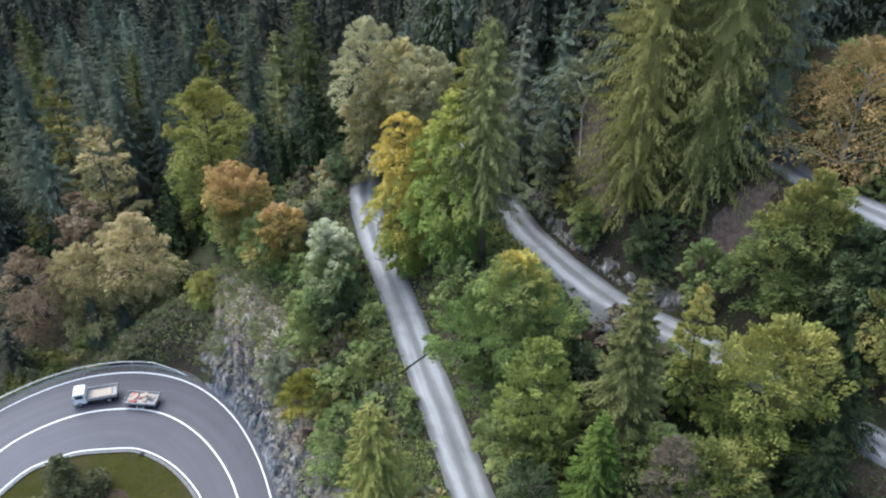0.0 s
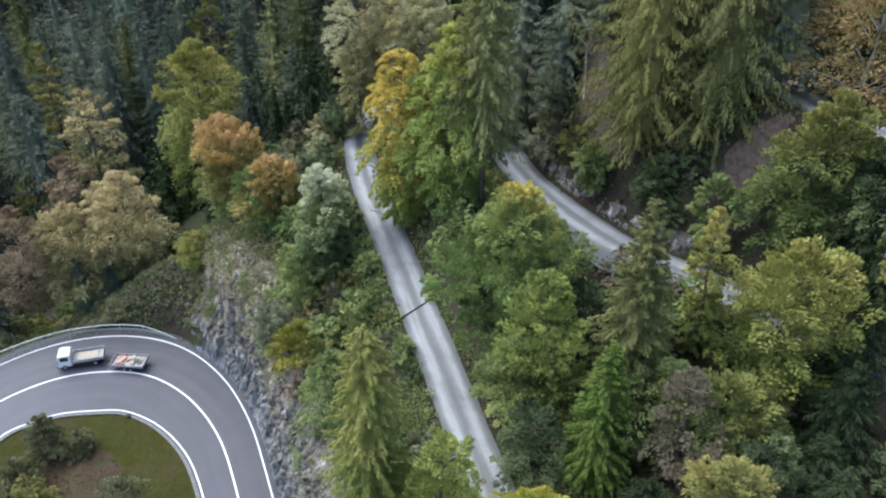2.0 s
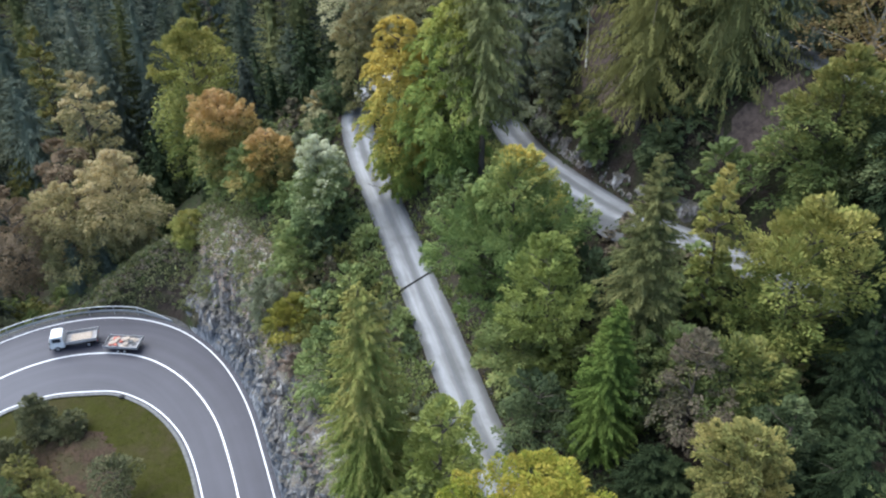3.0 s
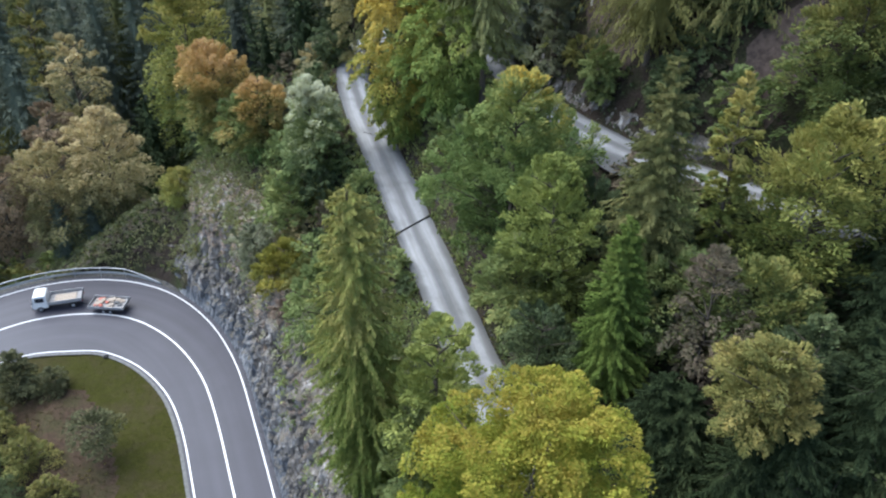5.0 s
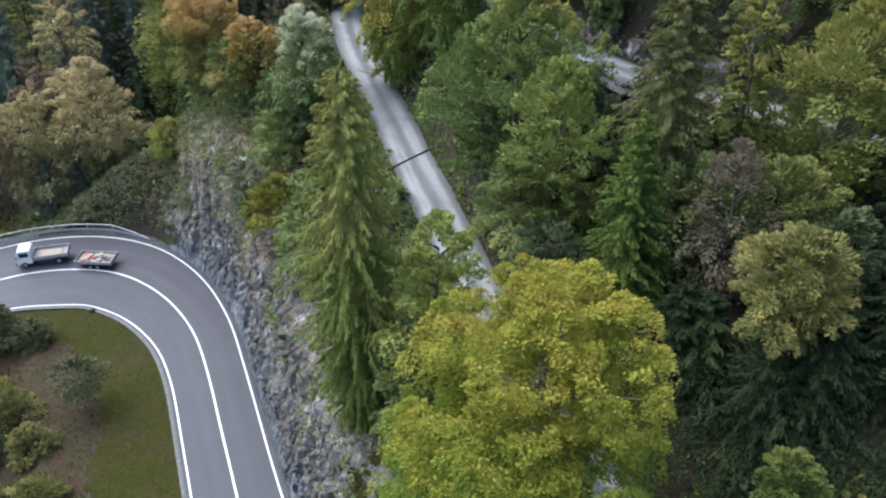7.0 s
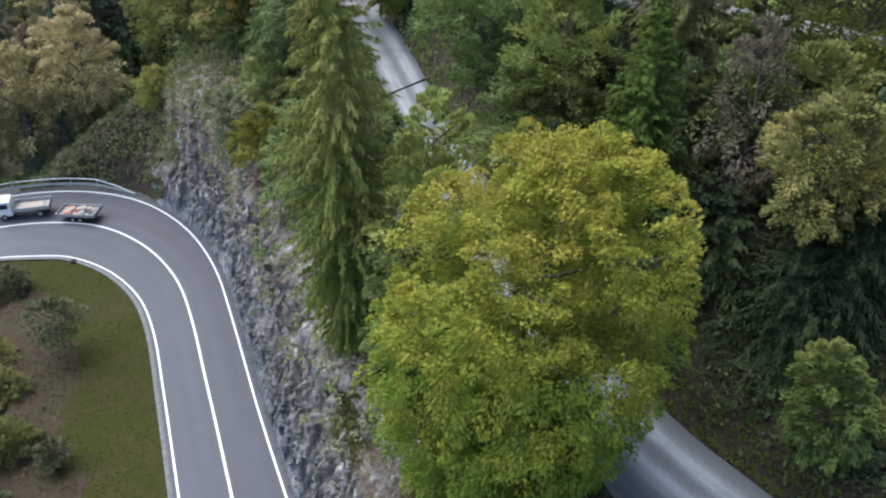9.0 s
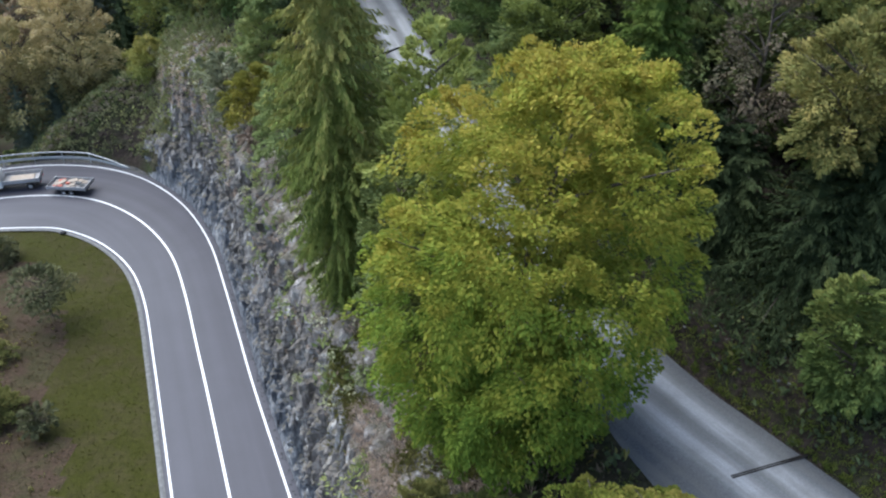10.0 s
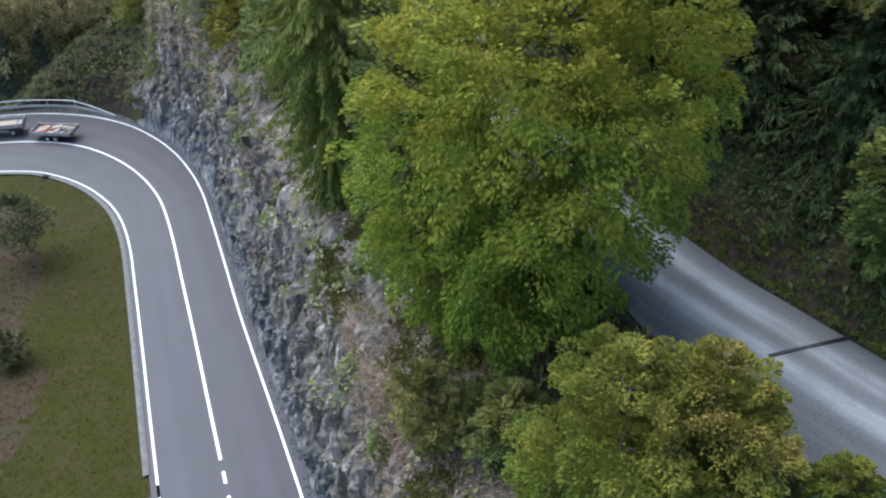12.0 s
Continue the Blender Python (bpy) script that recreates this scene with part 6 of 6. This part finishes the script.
def stones(name, places, sizes, mat, seed, label):
    """Angular loose stones, each a bent twelve-cornered lump."""
    g = np.random.default_rng(seed)
    p = (1 + 5 ** 0.5) / 2
    base = unit(np.array([(-1, p, 0), (1, p, 0), (-1, -p, 0), (1, -p, 0), (0, -1, p), (0, 1, p), (0, -1, -p), (0, 1, -p), (p, 0, -1), (p, 0, 1), (-p, 0, -1), (-p, 0, 1)], float))
    tri = np.array([(0, 11, 5), (0, 5, 1), (0, 1, 7), (0, 7, 10), (0, 10, 11), (1, 5, 9), (5, 11, 4), (11, 10, 2), (10, 7, 6), (7, 1, 8),
                    (3, 9, 4), (3, 4, 2), (3, 2, 6), (3, 6, 8), (3, 8, 9), (4, 9, 5), (2, 4, 11), (6, 2, 10), (8, 6, 7), (9, 8, 1)])
    vs, fs = [], []
    for k, (pt, r) in enumerate(zip(places, sizes)):
        a = g.uniform(0, 6.28)
        v = base * g.uniform(0.7, 1.2, (12, 1)) * np.array([1.2, 0.9, 0.65]) * r
        vs.append(np.column_stack([v[:, 0] * np.cos(a) - v[:, 1] * np.sin(a), v[:, 0] * np.sin(a) + v[:, 1] * np.cos(a), v[:, 2]]) + pt)
        fs.append(tri + 12 * k)
    return tagged(put(name, mesh_of(name, np.vstack(vs), np.vstack(fs), (mat,), False)), label, "stones", kind="stuff")


g = np.random.default_rng(620)
ts = g.integers(20, 200, 900)
off = np.where(g.random(900) < 0.7, 1, -1) * (TRACK_W + g.uniform(0.25, 1.0, 900))
tr = sides(TRACK)
sx, sy = TRACK[ts, 0] + tr[ts, 0] * off, TRACK[ts, 1] + tr[ts, 1] * off
near_bank = (sy < 27) & (off > 0)
out = near_bank * (1.0 + 0.9 * g.random(900))
sx, sy = sx + out * tr[ts, 0], sy + out * tr[ts, 1]
ok = g.random(900) < np.where(near_bank, 0.3, 0.45)
sx, sy, nb = sx[ok], sy[ok], near_bank[ok]
stones("loose_stones", np.column_stack([sx, sy, ground_height(sx, sy) + 0.03]), np.where(nb, g.uniform(0.03, 0.10, len(sx)), g.uniform(0.04, 0.13, len(sx))), STONE, 621, "pale loose stones along the edge of the gravel track")
fi, fj = g.integers(0, CUT_X.shape[0], 500), g.integers(0, 5, 500)
stones("fallen_stones", np.column_stack([CUT_X[fi, 0] - cr[fi, 0] * g.uniform(0.0, 0.35, 500), CUT_Y[fi, 0] - cr[fi, 1] * g.uniform(0.0, 0.35, 500), CUT_Z[fi, 0] + 0.1]), g.uniform(0.03, 0.10, 500), SLATE, 622, "fallen dark grey stones at the foot of the rock")


# ---- the small flatbed truck with its trailer on the bend ----
WHITE = plain("white_paint", (0.78, 0.78, 0.77), 0.3, 0, 0.08, 3)
GREY = plain("dusty_alloy", (0.42, 0.42, 0.43), 0.5, 0.4, 0.3, 5)
BED = plain("dusty_truck_bed", (0.36, 0.34, 0.33), 0.8, 0, 0.4, 3)
RUBBER = plain("black_rubber", (0.025, 0.025, 0.027), 0.85, 0, 0.3, 9)
CHASSIS = plain("dark_chassis", (0.03, 0.03, 0.032), 0.7, 0, 0.3, 6)
LOAD_RED = plain("faded_red_cloth", (0.50, 0.16, 0.12), 0.85, 0, 0.4, 5)
LOAD_TAN = plain("pale_rubble", (0.46, 0.38, 0.31), 0.9, 0, 0.45, 7)
LOAD_DARK = plain("dark_tarpaulin", (0.07, 0.075, 0.08), 0.6, 0, 0.3, 5)
RED_LENS = plain("red_lens", (0.35, 0.02, 0.02), 0.2, 0, 0.1)
glass_mat, glass_tree, glass_b = material("dark_window_glass", 0.05)
glass_b.inputs["Base Color"].default_value = (0.02, 0.025, 0.03, 1)


def wheel(parent, x, y, r=0.33, w=0.2):
    turn = Matrix.Translation((x, y, r)) @ pose(0, 0, 0, 90)
    tyre = part("tyre", disc(bmesh.new(), turn, r, w, 22, 0.04), RUBBER, parent)
    side = -1 if y < 0 else 1
    part("rim", disc(bmesh.new(), Matrix.Translation((x, y + side * w * 0.42, r)) @ pose(0, 0, 0, 90), r * 0.58, 0.07, 16, 0.015), GREY, tyre, "dull steel rim")


def bed(parent, x0, x1, w, z, h):
    part("bed_floor", box(bmesh.new(), x0, x1, -w, w, z, z + 0.08, 0.015), BED, parent, "dusty load floor")
    for y0, y1 in ((-w, -w + 0.04), (w - 0.04, w)):
        part("side_board", box(bmesh.new(), x0, x1, y0, y1, z + 0.08, z + h, 0.012), GREY, parent)
    for a, b in ((x0, x0 + 0.04), (x1 - 0.04, x1)):
        part("end_board", box(bmesh.new(), a, b, -w + 0.045, w - 0.045, z + 0.08, z + h, 0.012), GREY, parent)
    for x in (x0 + 0.02, x1 - 0.02, (x0 + x1) / 2):
        for y in (-w - 0.012, w + 0.012):
            part("stanchion", box(bmesh.new(), x - 0.035, x + 0.035, y - 0.02, y + 0.02, z - 0.03, z + h + 0.03, 0.008), GREY, parent)


def flatbed_truck():
    top = new("flatbed_truck")
    cab = bmesh.new()
    prof = [(0.95, 0.42), (2.42, 0.42), (2.52, 0.62), (2.50, 1.12), (2.22, 1.92), (2.02, 2.02), (1.12, 2.02), (0.95, 1.9)]
    lo = [cab.verts.new((x, -0.86 + (0.07 if z > 1.2 else 0), z)) for x, z in prof]
    hi = [cab.verts.new((x, 0.86 - (0.07 if z > 1.2 else 0), z)) for x, z in prof]
    cab.faces.new(lo)
    cab.faces.new(hi[::-1])
    for k in range(len(prof)):
        j = (k + 1) % len(prof)
        cab.faces.new((lo[k], hi[k], hi[j], lo[j]))
    bmesh.ops.recalc_face_normals(cab, faces=cab.faces)
    bmesh.ops.bevel(cab, geom=list(cab.edges), offset=0.05, segments=2, affect="EDGES", profile=0.5)
    body = part("cab", cab, WHITE, top, "white rounded cab")
    shield = bmesh.new()
    v = [shield.verts.new(p) for p in ((2.515, -0.72, 1.16), (2.515, 0.72, 1.16), (2.27, 0.68, 1.84), (2.27, -0.68, 1.84))]
    shield.faces.new(v)
    bmesh.ops.solidify(shield, geom=shield.faces[:], thickness=-0.02)
    part("windscreen", shield, glass_mat, body, "dark windscreen")
    for y in (-0.80, 0.80):
        s = 1 if y > 0 else -1
        part("side_window", box(bmesh.new(), 1.2, 2.08, y + s * 0.0, y + s * 0.035, 1.25, 1.78, 0.01), glass_mat, body, "dark side window")
        part("mirror", box(bmesh.new(), 2.28, 2.36, s * 0.95, s * 1.13, 1.25, 1.55, 0.02), CHASSIS, body)
        part("headlight", box(bmesh.new(), 2.49, 2.55, s * 0.52 - 0.13, s * 0.52 + 0.13, 0.68, 0.84, 0.02), GREY, body)
        part("tail_lamp", box(bmesh.new(), -2.52, -2.46, s * 0.7 - 0.12, s * 0.7 + 0.12, 0.62, 0.72, 0.01), RED_LENS, top)
    part("bumper", box(bmesh.new(), 2.46, 2.60, -0.84, 0.84, 0.36, 0.58, 0.03), CHASSIS, body)
    part("chassis", box(bmesh.new(), -2.4, 2.2, -0.42, 0.42, 0.42, 0.68, 0.02), CHASSIS, top)
    bed(top, -2.5, 0.86, 0.95, 0.80, 0.42)
    part("load", box(bmesh.new(), -1.9, 0.3, -0.6, 0.6, 0.88, 0.98, 0.04), LOAD_TAN, top, "pale rubble scattered on the bed")
    for x in (-1.5, 1.75):
        for y in (-0.78, 0.78):
            wheel(top, x, y)
    return tagged(top, "small white flatbed truck with an open dusty bed", "truck")


def trailer():
    top = new("trailer")
    bed(top, -1.95, 1.95, 0.95, 0.62, 0.36)
    part("chassis", box(bmesh.new(), -1.8, 1.9, -0.5, 0.5, 0.44, 0.62, 0.02), CHASSIS, top)
    part("drawbar", box(bmesh.new(), 1.9, 3.15, -0.05, 0.05, 0.48, 0.58, 0.015), CHASSIS, top)
    for x in (-0.4, 0.35):
        for y in (-0.86, 0.86):
            wheel(top, x, y, 0.27, 0.18)
    g = random.Random(4)
    for k in range(16):
        x, y = g.uniform(-1.6, 1.6), g.uniform(-0.65, 0.65)
        a, b, c = g.uniform(0.15, 0.45), g.uniform(0.12, 0.3), g.uniform(0.05, 0.2)
        m = LOAD_RED if x > 0.3 and k % 3 else (LOAD_DARK if k % 4 == 0 else LOAD_TAN)
        ob = part("load_piece", box(bmesh.new(), -a, a, -b, b, 0, c, 0.03), m, top)
        ob.matrix_world = pose(x * 0.85, y, 0.705 + 0.01 * (k % 7), 0, 0, g.uniform(0, 90))
    return tagged(top, "open flat trailer with red cloth and rubble behind the truck", "trailer")


for thing, x, y in ((trailer(), -36.7, 64.2), (flatbed_truck(), -42.4, 64.5)):
    i, lat = nearest(ROAD, [x], [y])
    i, lat = int(i[0]), float(lat[0])
    d = ROAD[i + 2] - ROAD[i - 2]
    thing.matrix_world = pose(x, y, ROAD[i, 2] + ROAD[i, 5] * max(lat, 0) + 0.006, -math.degrees(math.atan(ROAD[i, 5])), 0, math.degrees(math.atan2(d[1], d[0])))
